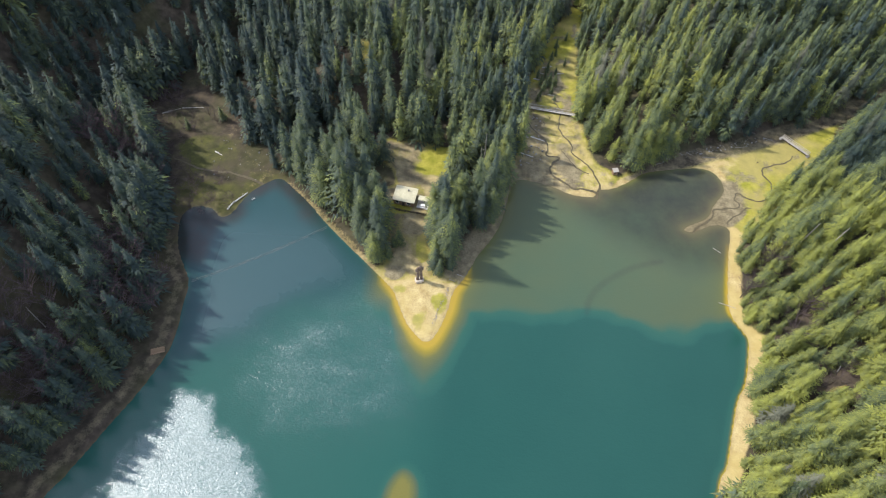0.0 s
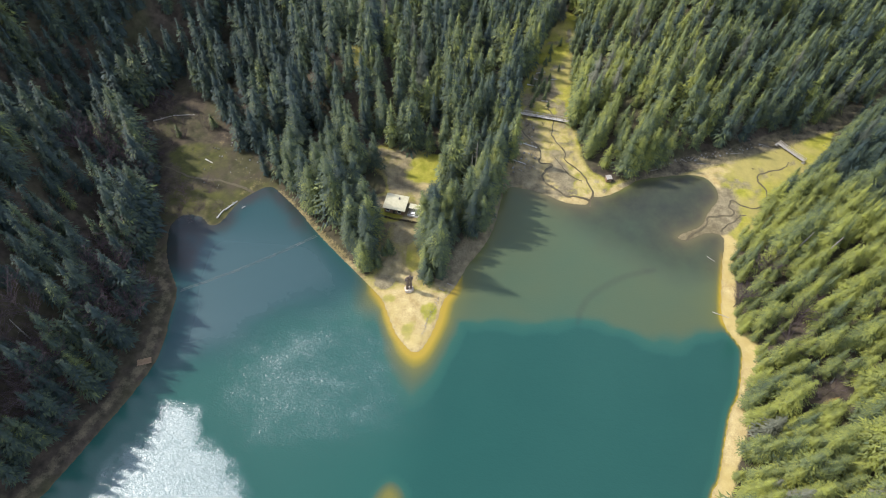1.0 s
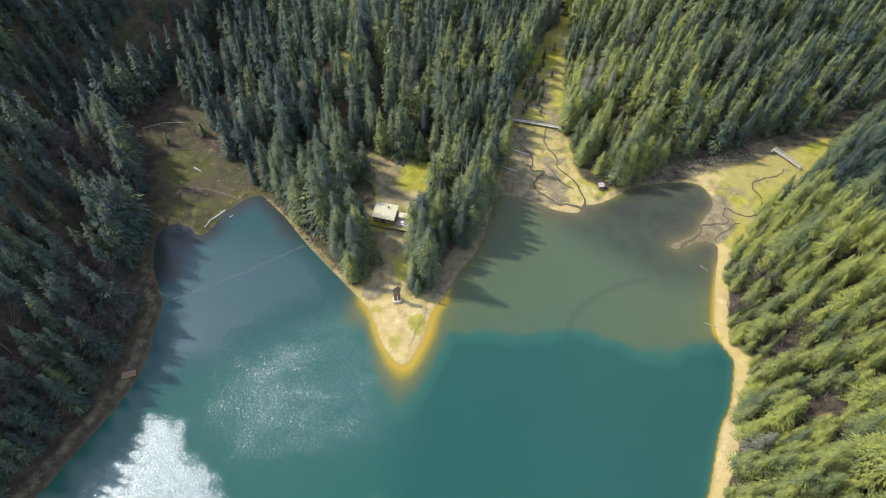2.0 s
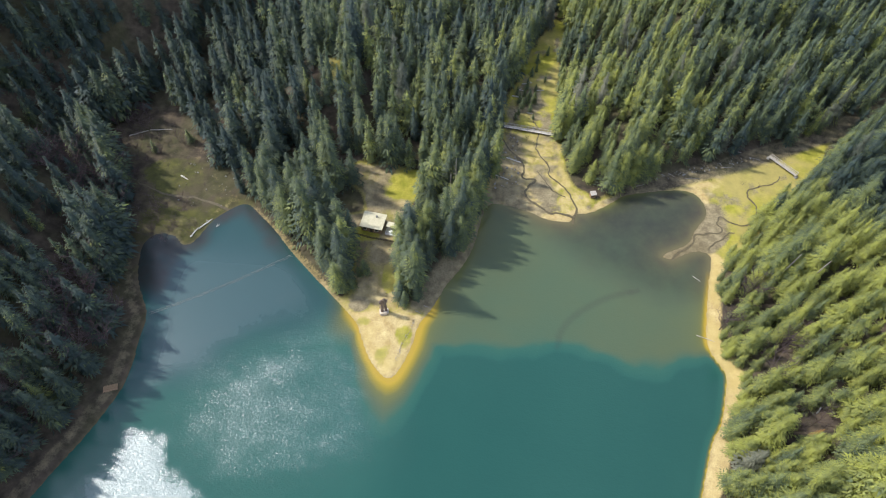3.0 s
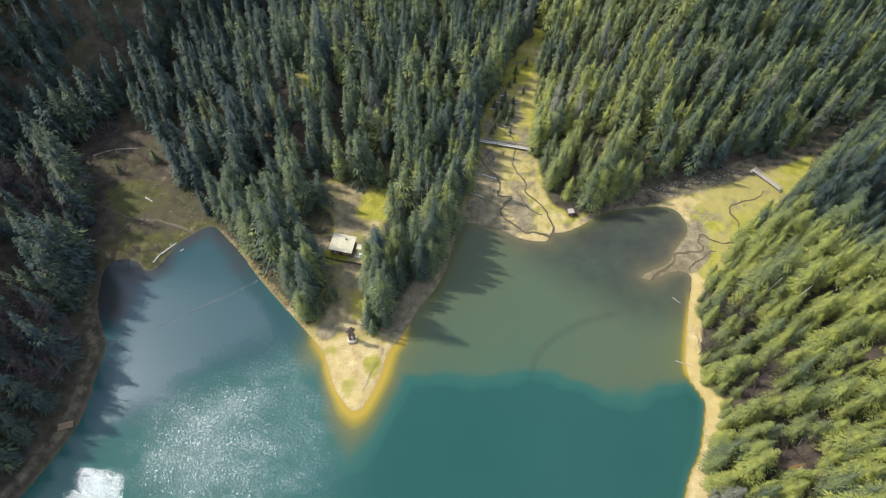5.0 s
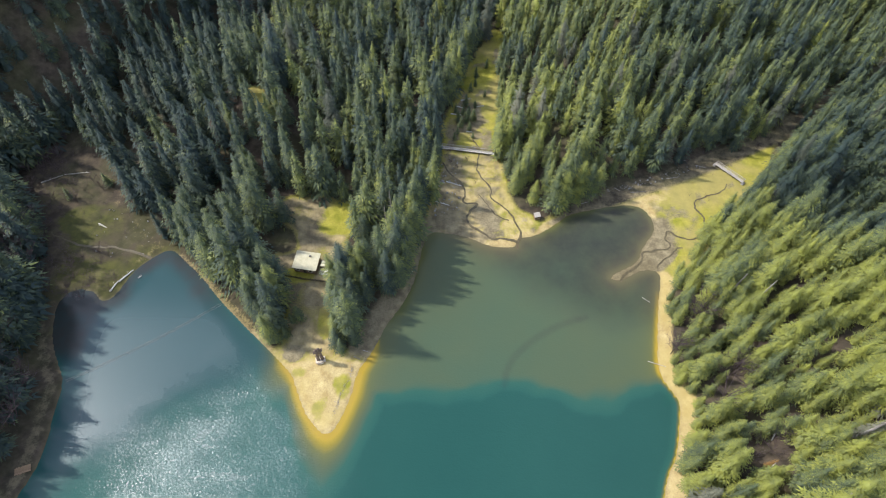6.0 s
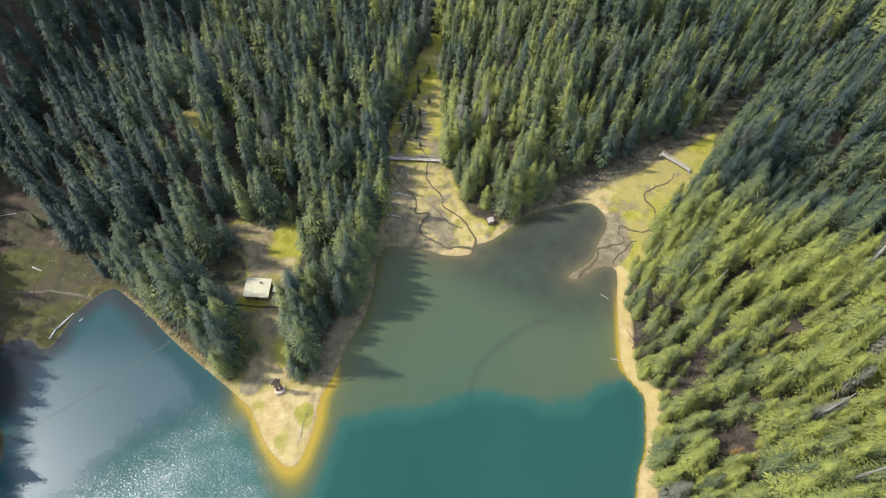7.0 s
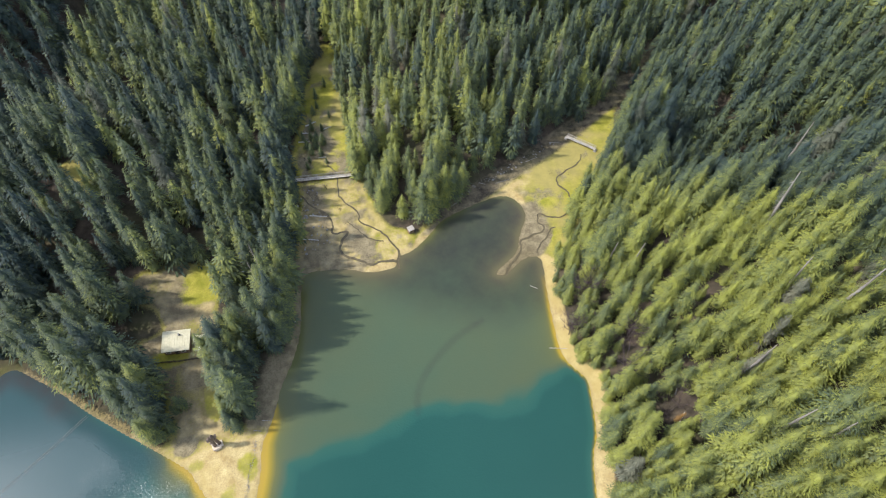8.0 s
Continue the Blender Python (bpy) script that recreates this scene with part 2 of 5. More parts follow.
LAKE = smooth(SHORE_EAST + SHORE_NORTH + SHORE_POINT + SHORE_WEST, 4)

MEADOW_POINT = smooth([(-28, 149.5), (-17, 151.5), (-6, 151), (0, 149.5), (4, 143), (-3, 136), (-3.5, 126), (-4.5, 117), (-5.5, 108), (-3.5, 99.5), (5, 96),
                       (1.4, 82), (-5.5, 70), (-13, 80), (-20, 92), (-22, 96.5), (-19.5, 100), (-18.5, 106), (-19.5, 112), (-23, 117), (-27, 121), (-27, 127), (-20, 131), (-19, 137), (-26, 144)], 4)
VALLEY_STREAM = smooth([(20, 132), (22.5, 148), (25.5, 165), (26.5, 180), (28, 192), (33.5, 204), (36.5, 219), (45.5, 238), (50, 247), (55.5, 242), (53, 229), (50, 214), (49, 196),
                        (47.5, 177), (49, 163), (53, 150), (60, 143), (56, 136), (40, 130)], 4)
VALLEY_EAST = smooth([(60, 142), (70, 150), (79, 154), (95, 160), (108, 165.5), (128, 174), (143, 180.5), (157, 189), (190, 212.5), (230, 248.5), (232, 247), (193, 210.5),
                      (156, 184.5), (138, 165), (125, 153), (116.5, 146), (105.5, 132), (97.5, 124), (90, 120), (78, 121), (80, 140)], 4)
MEADOW_WEST = smooth([(-97, 131), (-103, 143), (-112, 149), (-126, 153), (-122, 160), (-112, 168), (-110, 178), (-102, 183), (-97, 174), (-92, 165), (-80, 156.5), (-70.5, 141), (-61, 134.5), (-64, 126), (-80, 112), (-90, 117)], 4)
TRACK_NORTH = smooth([(-41, 189), (-36.5, 190), (-34, 184), (-33.2, 178), (-35.2, 176), (-38.5, 181)], 4)

HILL_EAST = [(40, -300), (46, -70), (66, -12), (78, 30), (86, 50), (95, 75), (93, 95), (98, 118), (108, 132), (119, 146), (139, 164), (158, 182), (200, 208), (260, 246), (700, 500), (900, -300)]
HILL_NORTH_EAST = [(62, 146), (80, 156), (108, 167), (128, 176), (158, 192), (232, 252), (600, 560), (400, 900), (70, 900), (62, 300), (55, 256), (51, 200), (49, 180), (52, 160)]
HILL_NORTH = [(16, 128), (22, 150), (24, 170), (27, 200), (33, 227), (39, 256), (45, 300), (40, 900), (-300, 900), (-200, 240), (-104, 170), (-80, 160), (-70, 145), (-50, 130), (-25, 118)]
# northwestern arm of HILL_WEST added to turn that forest away from the sun
HILL_WEST = [(-80, -60), (-98, 0), (-99, 28), (-93, 40), (-85, 58), (-83, 75), (-85, 90), (-93, 103), (-96, 118), (-103, 132), (-112, 145), (-128, 151), (-127, 163), (-118, 181), (-104, 193), (-86, 208), (-62, 232), (-40, 268), (-25, 330), (-60, 700), (-700, 700), (-700, -300)]
# gully dug wider and deeper than its dark notch, to shade the slope
GULLY_EAST = [(131, 152), (150, 140), (190, 126), (260, 112), (700, 60)]


def inside_distance(poly, x, y):
    """Distance from the outline, positive inside it."""
    p = np.array(poly, float)
    best = np.full(x.shape, 1e12)
    inside = np.zeros(x.shape, bool)
    for a, b in zip(p, np.roll(p, -1, axis=0)):
        dx, dy = b - a
        t = np.clip(((x - a[0]) * dx + (y - a[1]) * dy) / (dx * dx + dy * dy + 1e-12), 0, 1)
        best = np.minimum(best, (x - a[0] - t * dx) ** 2 + (y - a[1] - t * dy) ** 2)
        if a[1] != b[1]:
            inside ^= ((a[1] > y) != (b[1] > y)) & (x < (b[0] - a[0]) * (y - a[1]) / (b[1] - a[1]) + a[0])
    return np.where(inside, 1, -1) * np.sqrt(best)


def waves(x, y, scale, seed):
    """Soft uneven values, mostly between -1 and 1, with features about scale metres wide."""
    v = np.zeros(np.shape(x))
    for k, amp in enumerate((1.0, 0.5, 0.25)):
        f = 2.0 ** k / scale
        grid = np.random.RandomState(seed * 7 + k).rand(64, 64) * 2 - 1
        u, w = np.asarray(x) * f + 17.3 * k, np.asarray(y) * f + 9.1 * k
        i, j = np.floor(u).astype(int), np.floor(w).astype(int)
        a, b = u - i, w - j
        a, b = a * a * (3 - 2 * a), b * b * (3 - 2 * b)
        p, q = i % 64, j % 64
        p1, q1 = (i + 1) % 64, (j + 1) % 64
        v = v + amp * ((grid[p, q] * (1 - a) + grid[p1, q] * a) * (1 - b) + (grid[p, q1] * (1 - a) + grid[p1, q1] * a) * b)
    return v * 0.95


def ease(v, a, b):
    t = np.clip((v - a) / (b - a), 0, 1)
    return t * t * (3 - 2 * t)


def rise(d, slope, top):
    """Height of a hillside d metres inside its foot."""
    d = np.maximum(d, 0)
    return top * (1 - np.exp(-np.maximum(d * d / (d + 3.0), 0) * slope / top))


def height(x, y):
    """Height of the ground or of the lake bed."""
    lake = inside_distance(LAKE, x, y)
    land = np.maximum(-lake, 0)
    h = 1.1 * (1 - np.exp(-land * 0.12)) + 0.10 * waves(x, y, 9, 3) * np.clip(land / 6, 0, 1)
    h = h + rise(inside_distance(HILL_EAST, x, y), 0.68, 150)
    h = h + rise(inside_distance(HILL_NORTH_EAST, x, y), 0.34, 100)
    h = h + rise(inside_distance(HILL_NORTH, x, y), 0.06, 60)
    # steepened past its likely slope so the western side shades itself
    h = h + rise(inside_distance(HILL_WEST, x, y), 1.13, 450)
    best, north = np.full(np.shape(x), 1e9), np.zeros(np.shape(x))
    for (ax, ay), (bx, by) in zip(GULLY_EAST, GULLY_EAST[1:]):
        t = np.clip(((x - ax) * (bx - ax) + (y - ay) * (by - ay)) / ((bx - ax) ** 2 + (by - ay) ** 2), 0, 1)
        dx, dy = x - ax - t * (bx - ax), y - ay - t * (by - ay)
        d = np.hypot(dx, dy)
        north = np.where(d < best, np.sign(dy), north)
        best = np.minimum(d, best)
    h = h - 28.0 * np.exp(-(best / np.where(north > 0, 38.0, 15.0)) ** 2) * ease(inside_distance(HILL_EAST, x, y), 4, 34)
    h = h + 13.0 * np.exp(-((x + 37) ** 2 + (y - 187) ** 2) / 19.0 ** 2)
    h = h + np.clip(land - 15, 0, 40) / 40 * 0.8 * waves(x, y, 40, 5)
    return np.where(lake > 0, -0.05 - np.minimum(lake * 0.16, 7.0), h), lake


def grid_mesh(name, xs, ys, z, keep=None):
    nx, ny = len(xs), len(ys)
    gx, gy = np.meshgrid(xs, ys)
    co = np.stack([gx, gy, z], -1).reshape(-1, 3)
    i = (np.arange(ny - 1)[:, None] * nx + np.arange(nx - 1)[None, :]).ravel()
    q = np.stack([i, i + 1, i + nx + 1, i + nx], 1)
    if keep is not None:
        q = q[keep.ravel()[q].any(1)]
    me = bpy.data.meshes.new(name)
    me.vertices.add(len(co))
    me.vertices.foreach_set("co", co.astype(np.float32).ravel())
    me.loops.add(q.size)
    me.loops.foreach_set("vertex_index", q.astype(np.int32).ravel())
    me.polygons.add(len(q))
    me.polygons.foreach_set("loop_start", (np.arange(len(q)) * 4).astype(np.int32))
    me.update(calc_edges=True)
    me.shade_smooth()
    return me


def set_attr(me, name, values):
    a = me.attributes.new(name, "FLOAT", "POINT")
    a.data.foreach_set("value", np.asarray(values, np.float32).ravel())


def outer(a, b):
    """Coordinates that widen from a fine stretch a..b out to the horizon."""
    step = np.cumsum(4 * 1.35 ** np.arange(19))
    return np.concatenate([(a - step)[::-1], np.arange(a, b + 0.5, 1.0), b + step])


# ground
gxs, gys = outer(-190, 230), outer(5, 300)
GX, GY = np.meshgrid(gxs, gys)
GZ, GL = height(GX, GY)
me = grid_mesh("ground", gxs, gys, GZ)
near_shore = -GL + 0.9 * waves(GX, GY, 14, 8)
east_side = ease(GX, 55, 75) * ease(GY, 128, 118)
west_side = ease(GX, -70, -76) * ease(GY, 112, 105)
point_w = ease(GX, -8, -14) * ease(GX, -68, -60) * ease(GY, 92, 100)
point_e = ease(GX, -4, 2) * ease(GX, 30, 24) * ease(GY, 92, 98)
width = 2.2 + 2.0 * east_side + 2.5 * west_side - 0.2 * point_w
sand = ease(near_shore, width + 1.0, width - 0.6) * (1 - 0.75 * point_e)
mp = inside_distance(MEADOW_POINT, GX, GY) + 1.4 * waves(GX, GY, 6, 77)
vs = inside_distance(VALLEY_STREAM, GX, GY) + 1.2 * waves(GX, GY, 6, 78)
ve = inside_distance(VALLEY_EAST, GX, GY)
mw = inside_distance(MEADOW_WEST, GX, GY)
ve = ve - 4.0 * ease(GX, 150, 166)
tn = inside_distance(TRACK_NORTH, GX, GY)
ve_grass = ve + 5.0 * ease(inside_distance(HILL_EAST, GX, GY), -8, -2) * ease(GX, 150, 140)
grass = np.max([ease(v, -2.5, 2.0) for v in (mp, vs, ve_grass, tn)], axis=0)
green = np.maximum(ease(np.hypot((GX + 85.5) / 12.5, (GY - 141.0) / 10.0) + 0.3 * waves(GX, GY, 8, 94), 1.15, 0.75),
                   ease(np.hypot((GX + 81.0) / 10.5, (GY - 124.5) / 4.2) + 0.35 * waves(GX, GY, 6, 95), 1.15, 0.7))
marsh = ease(mw, -3.0, 1.5) * (0.25 + 0.75 * green)
mottle = 0.6 * waves(GX, GY, 4, 90) + 0.5 * waves(GX, GY, 10, 91)
patch = waves(GX, GY, 16, 21)
sand = np.maximum(sand, ease(mp, 0, 2) * ease(patch + 0.75 * ease(GY, 106, 94) + 0.5 * ease(GX, -10, -20) + 0.85 * ease(GY, 121, 114), 0.15, 0.6))
flat = ease(vs, -1, 2) * ease(GY, 180, 170)
right_bank = ease(GX - 0.02 * (GY - 140), 40, 46)
lawn = np.maximum(ease(np.hypot((GX + 5.5) / 8.5, (GY - 144.5) / 7.0) + 0.25 * waves(GX, GY, 6, 81), 1.1, 0.75),
                  ease(np.hypot((GX + 18) / 6.0, (GY - 122.0) / 2.8) + 0.3 * waves(GX, GY, 5, 82), 1.1, 0.7))
lawn = np.maximum(lawn, ease(np.hypot((GX + 7.5) / 2.0, (GY - 106.0) / 6.0) + 0.4 * waves(GX, GY, 5, 83), 1.1, 0.6))
earth = ease(mp, -1, 2) * (1 - lawn) * ease(GY, 93, 98)
sand = sand * (1 - 0.9 * lawn * ease(GY, 93, 98))
sand = np.where(earth > 0, np.maximum(sand * 0.6, 0.58 * earth + 0.25 * earth * patch), sand)
sand = np.maximum(sand, flat * 0.62)
sand = np.maximum(sand, flat * ease(patch + 0.6 * right_bank, -0.15, 0.45))
sand = np.maximum(sand, ease(ve, 0, 4) * ease(GX - 0.5 * (GY - 150), 107, 95) * ease(patch, -0.35, 0.25))
# brown mud above the bridge, partly painted for tree shadow across the meadow
mud = 0.8 * ease(vs, 1, 3) * ease(GY, 175, 182) * ease(waves(GX, GY, 8, 37) + 0.3 * ease(GX - 0.12 * (GY - 180), 42, 36), -0.15, 0.35)
mud = np.maximum(mud, 1.0 * ease(np.hypot((GX - 42) / 7.0, (GY - 146.5) / 8.5) + 0.5 * waves(GX, GY, 7, 31), 1.15, 0.7))
mud = np.maximum(mud, ease(mw, 0, 4) * ease(waves(GX, GY, 12, 33) + 0.5 * ease(GY, 126, 116), 0.25, 0.7) * 0.3)
mud = np.maximum(mud, ease(np.hypot(GX + 15.5, (GY - 96.0) * 1.3), 3.6, 2.4))
mud = np.maximum(mud, point_e * ease(near_shore, 9, 5))
mud = np.maximum(mud, 0.55 * flat * (1 - 0.75 * right_bank) * ease(waves(GX, GY, 9, 98), -0.5, 0.3))
mud = np.maximum(mud, 0.75 * flat * ease(GX - 0.1 * (GY - 150) + 2.0 * waves(GX, GY, 7, 97), 38, 32))
mud = np.maximum(mud, ease(vs, 0, 3) * ease(GX + 0.12 * (GY - 140), 41, 34) * ease(waves(GX, GY, 7, 35), -0.6, -0.1))
mud = np.maximum(mud, 0.9 * ease(vs, 0, 3) * ease(GY, 150, 142) * ease(waves(GX, GY, 5, 36), -0.15, 0.3))
north_bank = inside_distance(HILL_NORTH_EAST, GX, GY)
mud = np.maximum(mud, 0.45 * ease(north_bank, -9, -6) * ease(north_bank, 2, 0) * ease(GX, 62, 70))
grass = grass * (1 - 0.9 * ease(north_bank, -9, -5) * ease(GX, 62, 70))
mud = np.maximum(mud, ease(ve, 0, 2) * ease(GX, 107, 100) * ease(GY, 149, 144))
sand = sand * (1 - 0.75 * ease(ve, 0, 2) * ease(GX, 107, 100) * ease(GY, 149, 144) * ease(GY, 124, 126))
# Little mud or sand on the western strip: dark floor stands for tree shadow.
mud = np.maximum(mud, west_side * (0.10 * ease(near_shore, 9, 6) + 0.32 * ease(near_shore, 1.6, 2.4) * ease(near_shore, 5.2, 4.2)))
sand = sand * (1 - 0.45 * point_w) * (1 - 0.2 * point_w * ease(GX, -24, -34)) * (1 - 0.97 * west_side) * (1 - 0.8 * ease(mw, -3, 2)) * (1 - 0.8 * ease(north_bank, -9, -6) * ease(GX, 62, 70))
mud = np.maximum(mud, earth * (0.80 + 0.3 * waves(GX, GY, 5, 84)))
tongue = ease(GX, 77, 82) * ease(GX, 101, 96) * ease(GY, 119, 122) * ease(GY, 148, 142) * (1 - ease(GX, 92, 94) * ease(GY, 126, 123))
sand = sand * (1 - 0.9 * tongue)
spot = ease(np.hypot(GX + 15.5, (GY - 96.0) * 1.3), 3.8, 2.6)
lee = ease(GX, -52, -60) * ease(GY, 98, 106)
sand = sand * (1 - 0.8 * lee)
# foot of the western wood kept dark too, painting in its shadow
mud = np.maximum(mud, 0.12 * lee * ease(near_shore, 7, 3))
marsh = np.maximum(marsh, lee * ease(near_shore, 10, 6))
dry = ease(mw, -1, 1.5) * ease(mw, 8, 4) * ease(GX, -88, -80) * ease(GY, 124, 130)
sand = np.maximum(sand * (1 - dry), 0.20 * dry * (1 + 0.6 * waves(GX, GY, 4, 92)))
marsh = marsh * (1 - 0.4 * dry)
# mud kept thin here, leaving dark floor colour in place of shade
mud = np.maximum(mud, 0.06 * ease(mw, -2, 1) * (1 - green) * (1 - dry) * (0.85 + 0.3 * waves(GX, GY, 5, 96)))
turf = ease(np.hypot((GX + 0.9) / 2.6, (GY - 87.5) / 4.5) + 0.4 * waves(GX, GY, 4, 85), 1.1, 0.5)
turf = np.maximum(turf, np.maximum(ease(np.hypot((GX + 6.5) / 3.0, (GY - 80.5) / 3.2) + 0.4 * waves(GX, GY, 4, 86), 1.1, 0.5), ease(np.hypot((GX + 12.8) / 2.6, (GY - 90.5) / 2.2) + 0.3 * waves(GX, GY, 4, 87), 1.1, 0.5)))
sand = sand * (1 - 0.8 * turf)
grass = np.maximum(grass, turf)
mud = np.maximum(mud, 0.75 * np.maximum(ease(vs, 0, 3) * ease(GY, 200, 180), 0.8 * ease(ve, 0, 3)) * ease(mottle, 0.12, 0.5))
sand = sand * (1 - spot) * (1 - 0.75 * mud * ease(vs, -1, 2))
set_attr(me, "sand", sand)
set_attr(me, "grass", grass)
set_attr(me, "mud", mud)
set_attr(me, "marsh", marsh)
set_attr(me, "wet", np.maximum(ease(-GL, 0.9, 0.0), 0.9 * tongue * ease(GX + 0.6 * (GY - 130), 98, 88)))
me.materials.append(M_GROUND)
tagged(new("ground", me), "sandy lake shore, yellow meadows and brown forest floor", "ground", kind="structure")

# lake
wxs, wys = np.arange(-100, 106, 1.0), np.arange(-110, 158, 1.0)
WX, WY = np.meshgrid(wxs, wys)
WL = inside_distance(LAKE, WX, WY)
wme = grid_mesh("water", wxs, wys, np.zeros(WX.shape), keep=WL > -2.5)
edge = 84.0 + 4.0 * waves(WX, WY, 24, 41) + 1.5 * waves(WX, WY, 9, 43) - 3.0 * ease(WX, -10, -60)
deep = ease(edge - WY, -3.5, 5.0)
bar = inside_distance(smooth([(-18.0, 97), (-16.8, 88), (-14.2, 77), (-10.0, 65), (-4.5, 58), (1.0, 62), (6.5, 75), (9.5, 88), (9.5, 98), (-5, 100)], 4), WX, WY) + 0.8 * waves(WX, WY, 7, 44)
islet = inside_distance(smooth([(-13.5, 29), (-11.5, 36), (-7.5, 39.5), (-3.2, 38.0), (-0.8, 33), (-2, 22), (-12, 20)], 4), WX, WY)
old_bed = -inside_distance(smooth([(70, 108.2), (62, 105.5), (55, 101.5), (49, 96.8), (45.5, 92), (44.2, 87.5), (44.0, 87.5), (45.1, 92), (48.6, 97), (54.7, 101.9), (62, 106)], 4), WX, WY)
shelf = 0.44 + 0.34 * ease(WX, -18, -30) - 0.14 * ease(WX, -30, -20) * np.exp(-np.maximum(WL, 0) / 5.0) + 0.03 * waves(WX, WY, 30, 45)
depth = shelf + (0.86 + 0.13 * ease(WX, -14, 14) - shelf) * deep
rim = 1 - np.exp(-np.maximum(WL, 0) / np.where((WX > 55) & (WY < 120), 0.8, np.where(np.abs(WX + 5.5) < 20, 1.7, 0.7)))
golden = np.maximum(ease(WX, 50, 62) * ease(WY, 119, 113), ease(np.abs(WX + 5.5), 17, 11) * ease(WY, 104, 92))
depth = depth * np.maximum(rim, 0.92 * (1 - golden))
gold = np.clip(bar + 2.0, 0, None) / (np.clip(bar + 2.0, 0, None) + np.maximum(WL, 0) + 0.3)
depth = np.minimum(depth, 0.95 - 0.90 * np.clip(gold * 1.15, 0, 1) ** 0.80)
depth = np.minimum(depth, 0.95 - 0.70 * ease(islet, -1.0, 4.0))
set_attr(wme, "depth", np.clip(depth, 0, 1))
# Bay mask: silty water, and painted reflection of the dark forest behind.
bay = inside_distance(smooth([(30, 142), (48, 122), (70, 110), (84, 107.5), (94, 110), (106, 125), (106, 160), (60, 158), (45, 142)], 4), WX, WY) + 2.0 * waves(WX, WY, 20, 47)
# Western shore terms paint dark tree reflections and shadow; the last is old bed.
set_attr(wme, "silt_and_shade", np.clip((0.60 + 0.22 * ease(WY + 0.25 * (WX - 60), 120, 142)) * ease(bay, -9.0, 8.0) * ease(WL, -1.0, 2.5) * (0.95 + 0.12 * waves(WX, WY, 11, 48)) + 0.90 * ease(WL + 1.5 * waves(WX, WY, 8, 50), 6.5, 0.5) * ease(WX, -34, -50) * ease(WY, 96, 112) + 0.9 * ease(WL + 1.5 * waves(WX, WY, 6, 51), 11.0, 7.0) * ease(WX, -73, -77) * ease(WY, 92, 98) + 0.24 * ease(old_bed, 1.3, 0.2), 0, 1))
gust = inside_distance(smooth([(-72, 55), (-62, 52), (-57, 46), (-46, 38), (-41, 28), (-48, 5), (-95, 0), (-95, 40), (-82, 52)], 4), WX, WY) + 1.5 * waves(WX, WY, 9, 49)
# gust fades out near the shore to keep the shaded water dark
set_attr(wme, "gust", ease(gust, -4, 4) * ease(WL + 2.0 * waves(WX, WY, 6, 54), 6, 14))
breeze = inside_distance(smooth([(-10, 93), (2, 66), (-4, 48), (-24, 40), (-44, 42), (-57, 50), (-60, 62), (-54, 76), (-40, 90), (-27, 99)], 4), WX, WY) + 3.0 * waves(WX, WY, 18, 53)
set_attr(wme, "breeze", 0.90 * ease(breeze, -14, 20))
# Reflectance eased off by the shores, imitating dark tree reflections there.
set_attr(wme, "shelter", (1 - 0.4 * ease(WY, 102, 122)) * ease(WY - 0.8 * (WX + 40) + 3.0 * waves(WX, WY, 16, 53), 74, 98) * ease(WX, -12, -30) * (0.25 + 0.75 * ease(WX, -86, -68)) * (0.25 + 0.75 * ease(WL + 1.5 * waves(WX, WY, 8, 52), 0, 7)))
set_attr(wme, "still", ease(bay, -3.0, 5.0))
mouth = np.maximum(ease(np.hypot(WX - 90, WY - 130), 26, 12), ease(np.hypot((WX - 44) * 0.7, WY - 136), 16, 6))
# mask of the painted sky tone in the western bay
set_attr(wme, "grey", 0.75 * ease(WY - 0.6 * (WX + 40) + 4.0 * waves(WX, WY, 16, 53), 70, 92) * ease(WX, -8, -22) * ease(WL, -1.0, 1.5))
set_attr(wme, "flat", 0.7 * mouth * np.exp(-np.maximum(WL, 0) / 2.6))
wme.materials.append(M_WATER)
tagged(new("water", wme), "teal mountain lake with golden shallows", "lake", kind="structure")


